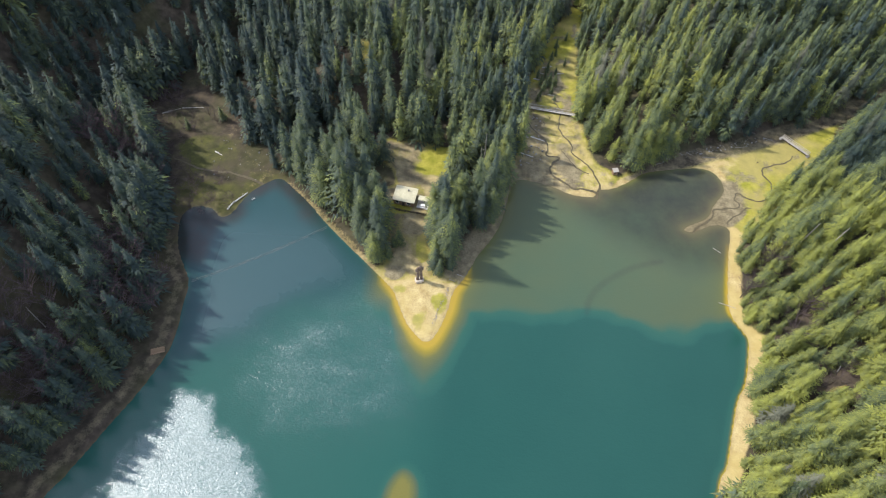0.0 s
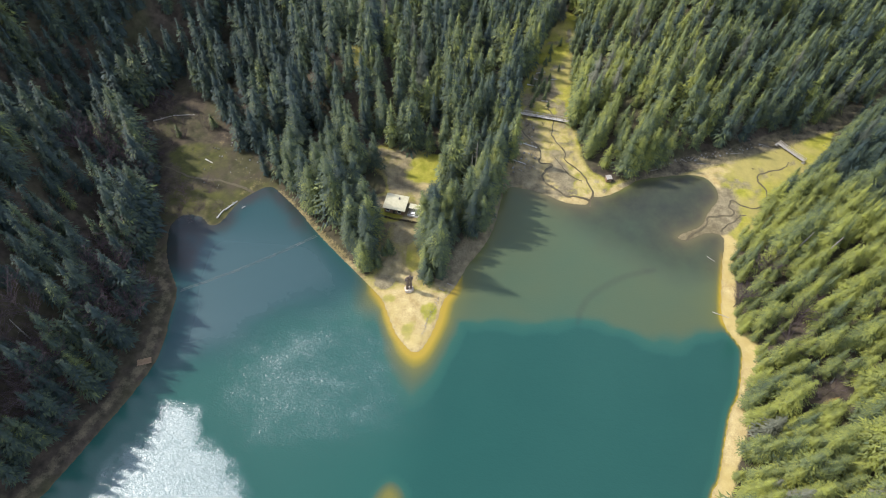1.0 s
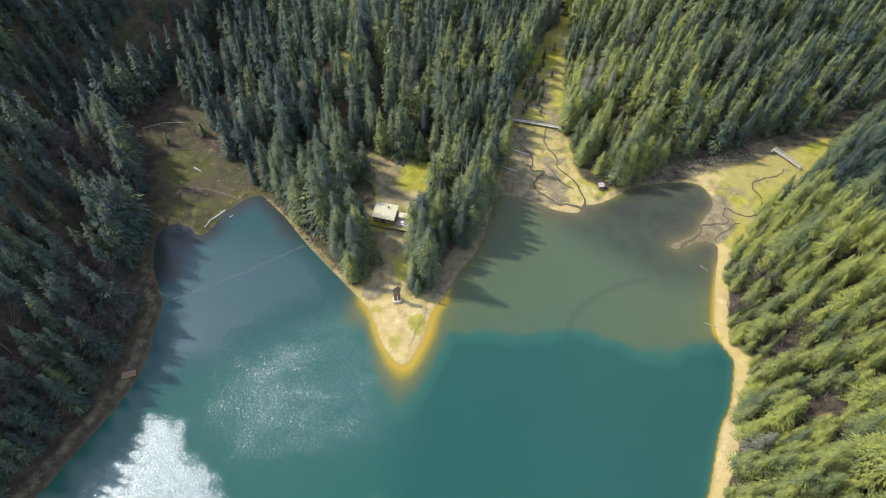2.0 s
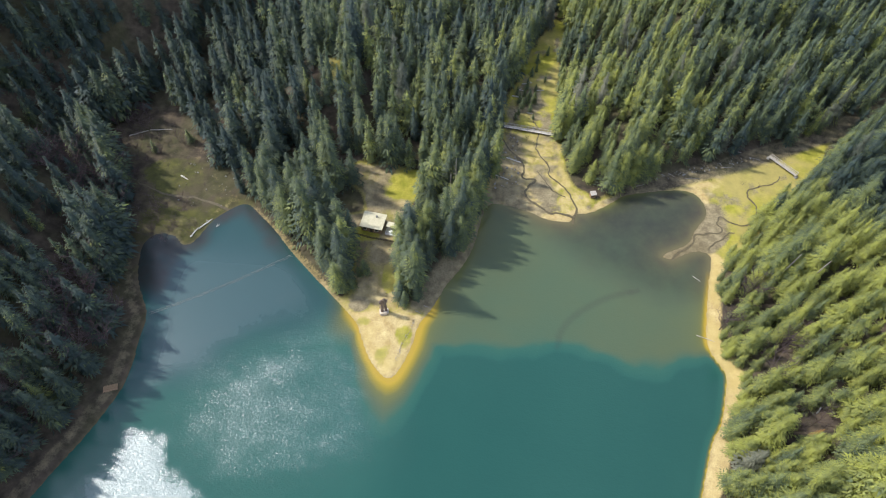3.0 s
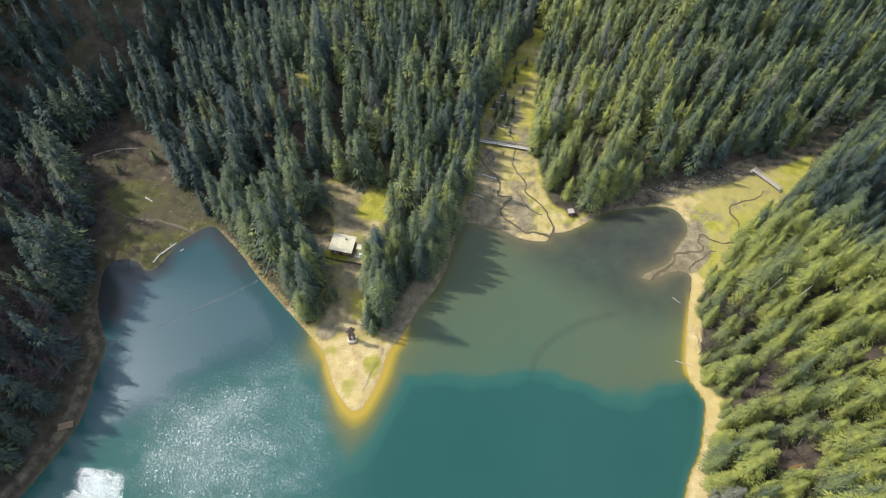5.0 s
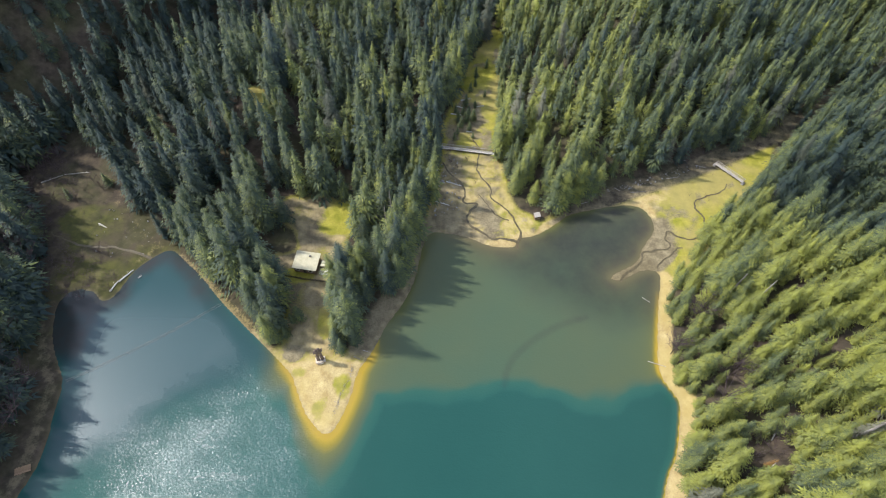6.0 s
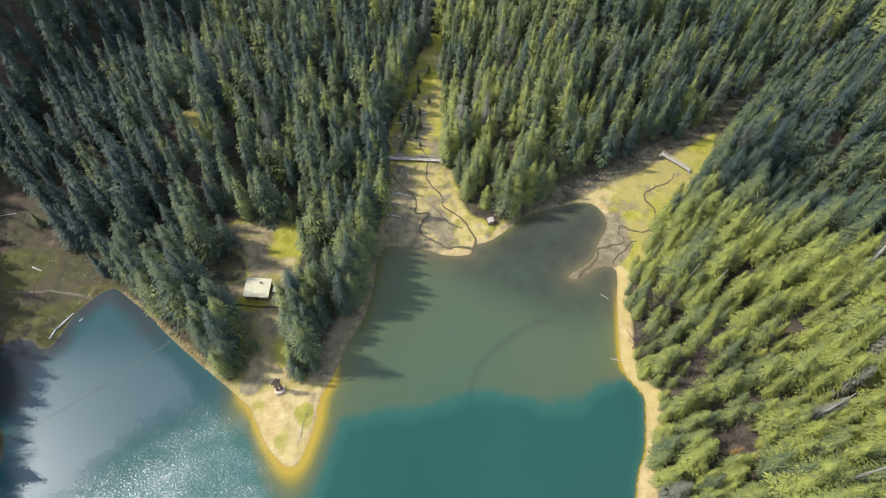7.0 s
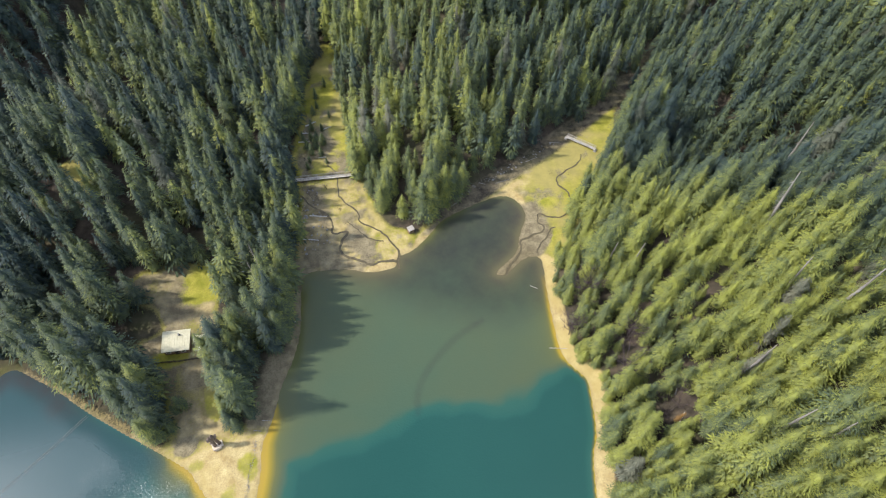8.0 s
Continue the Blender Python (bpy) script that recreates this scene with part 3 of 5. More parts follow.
# ---- trees ----
def spruce_arrays(seed, whorls, per, spread=0.14, bare=0.12, style="plain", tufts=6):
    """Crown of a spruce of height 1: drooping boughs in whorls round a thin core. Returns vertices, triangles and the tint of each vertex."""
    r = np.random.RandomState(seed)
    V, T, C = [], [], []
    m, tiers = 7, 4
    for q in range(tiers):
        lo, hi = bare + (0.97 - bare) * q / tiers, bare + (0.97 - bare) * min(1.0, (q + 1.35) / tiers)
        i = len(V)
        V.append((0, 0, hi))
        for k in range(m):
            a = 6.283 * (k + 0.5 * r.rand()) / m
            f = (0.44 + 0.26 * r.rand()) * spread * (1 - q / tiers) ** 0.65
            V.append((f * math.cos(a), f * math.sin(a), lo + 0.03 * (r.rand() - 0.5)))
        T += [(i, i + 1 + k, i + 1 + (k + 1) % m) for k in range(m)]
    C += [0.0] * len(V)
    lop = r.rand() * 6.283
    for w in range(whorls):
        u = (w + 0.7 * r.rand()) / whorls
        z = bare + (1 - bare) * u ** 0.95
        rad = spread * 1.14 * (1 - u) ** 0.64 * (0.62 + 0.70 * r.rand()) * (0.70 + 0.30 * min(1, u * 7)) + 0.006
        n = max(4, int(round(per * (0.55 + 0.45 * (1 - u)))))
        a0 = r.rand() * 6.283
        for k in range(n):
            a = a0 + 6.283 * (k + 0.8 * (r.rand() - 0.5)) / n
            L = rad * (0.60 + 0.52 * r.rand()) * (1 + 0.12 * math.cos(a - lop))
            half = L * (0.20 + 0.15 * r.rand()) * 7.6 / per + 0.0025
            ca, sa = math.cos(a), math.sin(a)
            drop = L * (0.32 + 0.50 * r.rand()) * (1.25 - 0.7 * u)
            shade = 0.16 * r.randn()
            b = len(V)

            def at(s, side, low):
                return (ca * L * s - sa * side, sa * L * s + ca * side, z + 0.012 - drop * s ** 1.4 - low)

            if style == "tuft":
                # short twigs set along both sides of the bough, and one at its end
                for q in range(tufts):
                    end = q == tufts - 1
                    sg = 0 if end else (1, -1)[q % 2]
                    l = L * ((0.60 if tufts > 6 else 0.72) / math.sqrt(tufts)) * (0.75 + 0.5 * r.rand())
                    s0 = 1.0 - 0.9 * l / L if end else 0.24 + 0.62 * (q + 0.9 * r.rand()) / tufts
                    turn = sg * (0.35 + 0.55 * r.rand())
                    side = sg * half * (0.2 + 0.7 * r.rand())
                    du, dv = l * math.cos(turn) / L, l * math.sin(turn)
                    wide, lift = 0.23 * l + 0.0015, (0.22 * r.rand() - 0.06) * l
                    i = len(V)
                    V += [at(s0, side + wide, -lift), at(s0, side - wide, -lift), at(s0 + du, side + dv, -0.3 * lift)]
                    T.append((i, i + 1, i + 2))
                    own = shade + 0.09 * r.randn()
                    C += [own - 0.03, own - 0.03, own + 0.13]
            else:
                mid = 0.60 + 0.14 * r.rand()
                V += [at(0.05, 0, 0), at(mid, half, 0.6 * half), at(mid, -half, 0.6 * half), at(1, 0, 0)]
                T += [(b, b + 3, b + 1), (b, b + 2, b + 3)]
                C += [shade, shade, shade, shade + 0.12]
    b = len(V)
    V += [(0.006, 0, 0.93), (-0.004, 0.005, 0.93), (-0.004, -0.005, 0.93), (0, 0, 1.0)]
    T += [(b, b + 1, b + 3), (b + 1, b + 2, b + 3), (b + 2, b, b + 3)]
    C += [0.1] * 4
    return np.array(V, float), np.array(T, int), np.array(C, float)


def stick(V, T, a, b, r0, r1, n=3):
    """Adds a tapered stick from a to b."""
    a, b = Vector(a), Vector(b)
    q = (b - a).to_track_quat("Z", "Y")
    i = len(V)
    for p, rr in ((a, r0), (b, r1)):
        for k in range(n):
            V.append(tuple(p + q @ Vector((rr * math.cos(6.283 * k / n), rr * math.sin(6.283 * k / n), 0))))
    for k in range(n):
        j = (k + 1) % n
        T += [(i + k, i + j, i + n + j), (i + k, i + n + j, i + n + k)]


def bare_crown_arrays(seed, boughs=16, twigs=6):
    """Leafless broad crown of height 1: limbs with fans of thin twigs."""
    r = np.random.RandomState(seed)
    V, T = [], []
    for k in range(boughs):
        a = 6.283 * (k + r.rand()) / boughs
        z0 = 0.15 + 0.5 * r.rand()
        L, up = 0.22 + 0.22 * r.rand(), 0.25 + 0.30 * r.rand()
        p0 = Vector((0, 0, z0))
        p1 = Vector((math.cos(a) * L, math.sin(a) * L, min(z0 + up, 1.0)))
        stick(V, T, p0, p1, 0.007, 0.003)
        for j in range(twigs):
            s = 0.35 + 0.6 * r.rand()
            q = p0.lerp(p1, s)
            d = Vector((r.randn(), r.randn(), 0.8 + 0.6 * r.rand())).normalized() * (0.10 + 0.12 * r.rand())
            stick(V, T, q, q + d, 0.0032, 0.0012)
    return np.array(V, float), np.array(T, int), np.zeros(len(V))


def snag_arrays(seed):
    """Dead trunk of height 1 with short broken branches."""
    r = np.random.RandomState(seed)
    V, T = [], []
    stick(V, T, (0, 0, -0.02), (0.01, 0.0, 0.55), 0.018, 0.013, 6)
    stick(V, T, (0.01, 0, 0.55), (0.0, 0.01, 1.0), 0.013, 0.004, 6)
    for k in range(26):
        z = 0.25 + 0.72 * r.rand()
        a, L = r.rand() * 6.283, (0.03 + 0.06 * r.rand()) * (1.3 - z)
        stick(V, T, (0, 0, z), (math.cos(a) * L, math.sin(a) * L, z - 0.02 * r.rand()), 0.0035, 0.001)
    return np.array(V, float), np.array(T, int), np.zeros(len(V))


def tri_mesh(name, V, T, mat, tint=None):
    V, T = np.asarray(V, np.float32), np.asarray(T, np.int32)
    me = bpy.data.meshes.new(name)
    me.vertices.add(len(V))
    me.vertices.foreach_set("co", V.ravel())
    me.loops.add(T.size)
    me.loops.foreach_set("vertex_index", T.ravel())
    me.polygons.add(len(T))
    me.polygons.foreach_set("loop_start", (np.arange(len(T)) * 3).astype(np.int32))
    me.update(calc_edges=True)
    if tint is not None:
        set_attr(me, "tint", tint)
    me.materials.append(mat)
    return me


GAP_EAST = smooth([(98, 62), (103, 57.5), (111, 59), (114, 68), (110, 74), (102, 74), (98, 68)], 3)


def clearing_mask(x, y):
    """How far a place lies outside every clearing and off the shore; trees stand where it is above 0."""
    lake = -inside_distance(LAKE, x, y)
    east = ease(x, 55, 75) * ease(y, 128, 118)
    west = ease(x, -70, -76)
    bay_side = ease(x, -18, -26) * ease(x, -70, -64) * ease(y, 98, 104)
    strip = ease(x, -1, 4) * ease(x, 32, 27) * ease(y, 120, 113)
    free = lake - (2.2 + 0.2 * east + 5.0 * west + 5.0 * strip + 1.6 * bay_side)
    for poly, room in ((MEADOW_POINT, 0.3), (VALLEY_STREAM, -0.5), (VALLEY_EAST, 1.2 - 12 * ease(x, 160, 172)), (MEADOW_WEST, 1.0), (TRACK_NORTH, 0.3), (GAP_EAST, -4.2)):
        free = np.minimum(free, -inside_distance(poly, x, y) - room)
    for bx0, by0, br in ((99.8, 105.3, 2.4), (93.2, 96.6, 2.0), (105.3, 88.5, 1.8), (99.0, 79.8, 1.8), (130, 142, 2.4), (122, 108, 2.6), (126, 88, 2.6)):
        free = np.minimum(free, np.hypot(x - bx0, y - by0) - br)
    free = np.minimum(free, np.hypot(x + 23, y - 132) - 7.5)
    free = np.minimum(free, np.hypot(x - 59.5, y - 147.5) - 3.6)
    free = np.where(x > 98, np.minimum(free, -inside_distance(VALLEY_EAST, x, y) - 2.5 * ease(inside_distance(HILL_EAST, x, y), -12, -4) * ease(y, 200, 180) + 12 * ease(x, 160, 172)), free)
    return free


def scatter(x0, x1, y0, y1, step, seed):
    r = np.random.RandomState(seed)
    xs, ys = np.meshgrid(np.arange(x0, x1, step), np.arange(y0, y1, step * 0.87))
    xs = xs + (np.arange(xs.shape[0]) % 2)[:, None] * step / 2
    xs = (xs + (r.rand(*xs.shape) - 0.5) * step * 0.95).ravel()
    ys = (ys + (r.rand(*ys.shape) - 0.5) * step * 0.95).ravel()
    return xs, ys


FINE = [spruce_arrays(100 + k, 21, 12, 0.112 + 0.012 * (k % 4), 0.06 + 0.03 * (k % 3), "tuft", 8) for k in range(8)]
COARSE = [spruce_arrays(200 + k, 18, 9, 0.108 + 0.012 * (k % 4), 0.06 + 0.03 * (k % 3), "tuft", 4) for k in range(8)]
SPARSE = [spruce_arrays(270 + k, 10, 8, 0.125, 0.08, "plain") for k in range(4)]
BARE = [bare_crown_arrays(300 + k, 14, 8) for k in range(4)]
MIDDLE = [spruce_arrays(250 + k, 22, 12, 0.105 + 0.012 * (k % 4), 0.06 + 0.03 * (k % 3), "tuft", 5) for k in range(6)]
TUFT = [bare_crown_arrays(340 + k, 9, 3) for k in range(4)]
SNAG = [snag_arrays(400 + k) for k in range(3)]


def joined(name, label, category, xs, ys, zs, hs, fat, tints, kinds, seed, mat):
    """Many trees joined into one mesh."""
    r = np.random.RandomState(seed)
    V, T, C, base = [], [], [], 0
    for x, y, z, h, f, t in zip(xs, ys, zs, hs, fat, tints):
        v, tr, c = kinds[r.randint(len(kinds))]
        a = r.rand() * 6.283
        ca, sa = math.cos(a), math.sin(a)
        lx, ly = (r.rand(2) - 0.5) * 0.06
        px, py, pz = v[:, 0] * f, v[:, 1] * f, v[:, 2]
        V.append(np.stack([x + h * (px * ca - py * sa + lx * pz), y + h * (px * sa + py * ca + ly * pz), z - 0.3 + h * pz], 1))
        T.append(tr + base)
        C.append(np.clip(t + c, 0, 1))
        base += len(v)
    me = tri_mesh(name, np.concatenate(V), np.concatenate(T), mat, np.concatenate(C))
    return tagged(new(name, me), label, category, kind="stuff")


def part(name, me, parent, label=""):
    ob = new(name, me)
    ob.parent = parent
    return tagged(ob, label)


fx, fy = scatter(-190, 235, -15, 295, 4.75, 11)
ex, ey = scatter(80, 235, 0, 215, 3.75, 12)
keep_e = inside_distance(HILL_EAST, ex, ey) > -4
keep_o = inside_distance(HILL_EAST, fx, fy) <= -4
fx, fy = np.concatenate([fx[keep_o], ex[keep_e]]), np.concatenate([fy[keep_o], ey[keep_e]])
CLUMPS = [(-1.9, 96.6, 10), (1.6, 99.4, 11), (-2.6, 101.0, 15), (-2.2, 106.0, 22), (-1.6, 112.0, 24), (-1.4, 117.0, 25), (0.2, 121.5, 20),
          (0.8, 105.0, 16), (-3.6, 109.0, 20), (0.6, 109.5, 19), (1.4, 114.5, 20), (-3.4, 114.5, 22), (-3.0, 119.6, 22), (-0.4, 102.5, 15), (-3.2, 98.6, 12),
          (-25.5, 106.2, 13), (-28.0, 116.5, 23), (-27.5, 109.0, 20), (-21.6, 116.2, 20),
          (-21.5, 112.5, 22), (-24.0, 118.0, 25), (-26.0, 112.5, 23),
          (-94.0, 116.5, 25), (-93.0, 111.5, 27), (-93.0, 107.0, 25), (-92.0, 103.0, 25), (-90.5, 98.5, 22), (-97.0, 109.0, 28), (-97.0, 113.5, 27), (-96.0, 104.0, 26),
          (-99.0, 130.0, 24), (-101.5, 136.0, 25), (-105.5, 141.0, 24), (-108.5, 147.0, 25), (-114.5, 151.5, 24), (-120.5, 155.0, 25), (-121.0, 164.0, 26), (-114.5, 171.0, 25), (-112.5, 178.0, 25), (-117.0, 167.5, 24),
          (-84.6, 69.2, 16), (-86.0, 61.5, 19), (-88.0, 55.2, 20), (-91.5, 47.5, 20), (-95.0, 41.0, 19),
          (14.0, 118.5, 19), (15.0, 123.5, 19), (15.0, 128.3, 20), (17.2, 140.3, 21), (17.0, 134.5, 19), (12.0, 126.0, 20), (18.8, 145.5, 21), (20.0, 150.5, 20), (13.0, 121.0, 19), (10.0, 118.5, 18), (16.0, 131.5, 20), (18.4, 137.0, 20), (14.0, 137.0, 20),
          (20.2, 157.0, 18), (20.9, 163.0, 19), (21.3, 168.5, 20), (22.1, 173.0, 19), (21.7, 179.5, 22), (22.9, 184.0, 20), (22.3, 189.0, 21), (24.7, 193.5, 21), (25.9, 198.0, 20), (28.7, 202.5, 19), (30.7, 207.0, 20), (31.5, 212.0, 19), (32.5, 217.0, 18), (34.7, 222.5, 19), (36.7, 227.0, 18), (39.2, 232.0, 18), (41.5, 236.5, 17),
          (63.9, 148.4, 21), (65.5, 149.8, 19), (68.8, 151.6, 18), (72.0, 152.8, 20), (75.6, 154.4, 18), (79.5, 156.0, 16), (66.5, 155.2, 19), (78.5, 159.0, 14), (70.8, 158.2, 19)]
fx, fy = np.append(fx, [p[0] for p in CLUMPS]), np.append(fy, [p[1] for p in CLUMPS])
free = clearing_mask(fx, fy)
in_west = (inside_distance(HILL_WEST, fx, fy) > -2) | ((fx < -70) & (fy < 124))
in_east = inside_distance(HILL_EAST, fx, fy) > -4
in_ne = (inside_distance(HILL_NORTH_EAST, fx, fy) > -3) & ~in_east
in_north = ~(in_west | in_east | in_ne)
rs = np.random.RandomState(5)
chance = np.where(in_west, 0.60 + 0.18 * ease(fy, 60, 100), np.where(in_north, 0.84, np.where(in_east, np.where((fx > 160) | (fy > 185), 0.72, 1.0), 0.9)))
chance = np.where(in_west & (waves(fx, fy, 26, 65) > 0.05) & (fy < 165), 0.16, chance)
chance = chance - np.where(in_east, 0.1, np.where(in_ne, 0.2, 0.4)) * ease(waves(fx, fy, 20, 63), 0.15, 0.7)
chance = np.where(in_west & (free < 9) & (fx > -112), 0.85, chance)
chance = np.where((fx > 2) & (fx < 30) & (fy < 113), 0.0, chance)
chance = np.where((fx > -5) & (fx < 11) & (fy > 123) & (fy < 142), 0.3, chance)
chance[-len(CLUMPS):] = 2.0
free[-len(CLUMPS):] = 3.0
ok = (free > 0) & ~((fx > -95) & (fx < 62) & (fy < 40)) & (rs.rand(len(fx)) < chance)
fx, fy, free, in_west, in_east, in_ne, in_north = (v[ok] for v in (fx, fy, free, in_west, in_east, in_ne, in_north))
fz, _ = height(fx, fy)
def on_cape(x, y):
    return (x > -56) & (x < 24) & (y < 150)


fh = 24.5 + 5.6 * rs.randn(len(fx)).clip(-1.9, 1.5) + 3.0 * waves(fx, fy, 50, 61) + 3.5 * waves(fx, fy, 11, 64)
cape = on_cape(fx, fy)
fh = fh * np.where(in_west, 0.74, np.where(in_east, 0.62, np.where(in_ne, 0.74, np.where(cape, 0.86, 0.76))))
fh = fh * np.where(in_east, (0.70 + 0.30 * ease(free, 0, 7)) * (0.80 + 0.40 * rs.rand(len(fx))), 1.0)
fh[-len(CLUMPS):] = [p[2] for p in CLUMPS]
# East slope tint raised: the sun on these crowns is put into their colour.
# Tint lowered by region: shade on west, northwest and far east is painted in.
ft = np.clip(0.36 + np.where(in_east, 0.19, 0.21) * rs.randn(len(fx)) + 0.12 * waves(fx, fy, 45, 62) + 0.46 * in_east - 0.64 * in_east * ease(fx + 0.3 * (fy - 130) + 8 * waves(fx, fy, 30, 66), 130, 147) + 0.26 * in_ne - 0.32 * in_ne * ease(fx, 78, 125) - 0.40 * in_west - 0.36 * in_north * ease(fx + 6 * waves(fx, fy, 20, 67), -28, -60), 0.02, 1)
ff = 0.88 + 0.30 * rs.rand(len(fx)) + np.where(in_east, 0.38, np.where(cape, 0.30, 0.20))
pale = (rs.rand(len(fx)) < np.where(in_east, 0.028, np.where(in_ne, 0.045, 0.02))) & ~in_west & ~cape
pale[-len(CLUMPS):] = False
ff[-len(CLUMPS):] = 1.45
on_point = in_north & (fx > -56) & (fy < 150) & (fx < 24) & (fy < 152 - 0.3 * (fx + 56))
on_head = in_ne & (fx < 84) & (fy < 166)
on_shore = in_east & (free < 7) & (fy > 40) & (fy < 135) & (fx < 112)
own = (on_point | on_head | on_shore) & ~pale
outlying = (fx < -128 - 0.47 * np.maximum(fy - 60, 0)) | (fx > 128 + 0.85 * np.maximum(fy - 10, 0)) | (fy < 22)
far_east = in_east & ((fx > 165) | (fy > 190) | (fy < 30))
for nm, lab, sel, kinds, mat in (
        ("spruce_forest_east", "spruces crowded on a steep slope, tinted yellow-green for the sun on them", in_east & ~far_east & ~own & ~pale & ~outlying, FINE, M_SPRUCE),
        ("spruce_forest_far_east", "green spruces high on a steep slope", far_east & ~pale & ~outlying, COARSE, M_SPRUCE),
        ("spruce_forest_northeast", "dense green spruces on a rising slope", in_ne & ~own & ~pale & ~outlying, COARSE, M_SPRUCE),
        ("spruce_forest_north", "dense green spruces behind the meadow, western ones tinted dark for shade", in_north & ~own & ~pale & ~outlying, COARSE, M_SPRUCE),
        ("spruce_forest_west", "spruces on a steep slope, shade put into their dark tint", in_west & ~pale & ~outlying, COARSE, M_SPRUCE),
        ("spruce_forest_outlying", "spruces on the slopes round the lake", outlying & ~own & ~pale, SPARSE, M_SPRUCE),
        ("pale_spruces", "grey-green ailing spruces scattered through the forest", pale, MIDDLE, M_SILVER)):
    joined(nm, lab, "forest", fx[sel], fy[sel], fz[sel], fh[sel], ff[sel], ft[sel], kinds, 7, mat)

# the forest goes on behind
qx, qy = scatter(-190, 300, 120, 335, 5.5, 21)
qsel = ((qx > 233) | (qy > 293)) & (clearing_mask(qx, qy) > 0) & (qx < 150 + 0.85 * qy)
qx, qy = qx[qsel], qy[qsel]
qz, _ = height(qx, qy)
rq = np.random.RandomState(31)
# tint raised on the east side here too, for painted-in sun
joined("spruce_forest_beyond", "green spruces on the far end of the valley", "forest", qx, qy, qz, 17 + 4 * rq.randn(len(qx)).clip(-1.5, 1.5), 1.1 + 0.3 * rq.rand(len(qx)),
       np.clip(0.40 + 0.15 * rq.randn(len(qx)) + 0.35 * (inside_distance(HILL_EAST, qx, qy) > 0), 0, 1), SPARSE, 23, M_SPRUCE)

# leafless brown undergrowth and broadleaf trees on the western slope
bx, by = scatter(-185, -40, 5, 280, 4.6, 13)
in_marsh = (inside_distance(MEADOW_WEST, bx, by) > -1) & (bx + 0.6 * (by - 140) < -84) & (np.hypot((bx + 85.5) / 12.5, (by - 141.0) / 10.0) > 1.1)
bsel = ((clearing_mask(bx, by) > -0.5) & (inside_distance(HILL_WEST, bx, by) > -5) & (waves(bx, by, 26, 65) > -0.20) & (by < 170)) | in_marsh
bx, by, in_marsh = bx[bsel], by[bsel], in_marsh[bsel]
bz, _ = height(bx, by)
joined("bare_broadleaf_wood", "leafless brown broadleaf trees on the shaded slope", "trees", bx, by, bz, (9 + 7 * rs.rand(len(bx))) * np.where(in_marsh, 0.42, 1.0), 1.1 + 0 * bx,
       rs.rand(len(bx)), BARE, 9, M_TWIG)

# low brush on the open ground
tx, ty = scatter(-130, 160, 96, 235, 2.6, 17)
open_ground = np.max([inside_distance(p, tx, ty) for p in (VALLEY_STREAM, MEADOW_WEST, VALLEY_EAST)], axis=0)
bank = inside_distance(HILL_NORTH_EAST, tx, ty)
want = 0.10 * ease(open_ground, 0, 2) + (0.3 + 0.6 * ease(tx + 0.4 * (ty - 140), -88, -98)) * ease(inside_distance(MEADOW_WEST, tx, ty), -2, 3) + 0.5 * ease(bank, -7, -4) * ease(bank, 4, 1) * (tx > 62)
want = want + 0.55 * ease(inside_distance(VALLEY_STREAM, tx, ty), 0, 2) * ease(tx + 0.02 * (ty - 150), 36, 31) * (ty > 148)
tsel = (rs.rand(len(tx)) < want) & (inside_distance(LAKE, tx, ty) < -1.0) & ~((tx > 85) & (ty < 150))
tx, ty = tx[tsel], ty[tsel]
tz, _ = height(tx, ty)
joined("brush", "low leafless brown brush on the open ground", "brush", tx, ty, tz + 0.2, 0.8 + 1.6 * rs.rand(len(tx)), 1.3 + 0 * tx, rs.rand(len(tx)), TUFT, 19, M_TWIG)


def cone_arrays(r0, r1, z0, z1, n=6):
    V, T = [], []
    stick(V, T, (0, 0, z0), (0, 0, z1), r0, r1, n)
    return V, T


def own_trees(sel, label, group, seed):
    """Spruces that stand as things of their own, each with trunk and crown."""
    r = np.random.RandomState(seed)
    kinds = []
    for k, (v, t, c) in enumerate(FINE):
        root = new("spruce_tree")
        tagged(root, label, "tree", group)
        part("trunk", tri_mesh("trunk", *cone_arrays(0.013, 0.003, -0.02, 0.95), M_BARK), root)
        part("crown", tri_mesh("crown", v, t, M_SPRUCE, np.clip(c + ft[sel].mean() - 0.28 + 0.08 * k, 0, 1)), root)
        kinds.append(root)
    todo = list(kinds)
    for i in np.nonzero(sel)[0]:
        m = pose(fx[i], fy[i], fz[i] - 0.2, 2 * r.randn(), 2 * r.randn(), r.rand() * 360)
        root = todo.pop() if todo else copy_thing(kinds[r.randint(len(kinds))], m)
        root.matrix_basis = m @ Matrix.Diagonal((fh[i] * ff[i], fh[i] * ff[i], fh[i], 1))


own_trees(on_point & ~pale, "tall green spruce with drooping boughs on the wooded point", "trees on the point", 1)
own_trees(on_head & ~pale, "slender green spruce beside the stream meadow", "trees by the stream mouth", 2)
own_trees(on_shore & ~pale, "broad spruce above the sandy beach, tinted yellow-green for the sun on it", "trees above the beach", 3)


# ---- things ----
def gz(x, y):
    """Height of the ground, or of the water over the lake bed."""
    z, _ = height(np.array([float(x)]), np.array([float(y)]))
    return max(float(z[0]), 0.0)


def mesh_of(name, bm, mat):
    me = bpy.data.meshes.new(name)
    bm.to_mesh(me)
    bm.free()
    me.materials.append(mat)
    return me


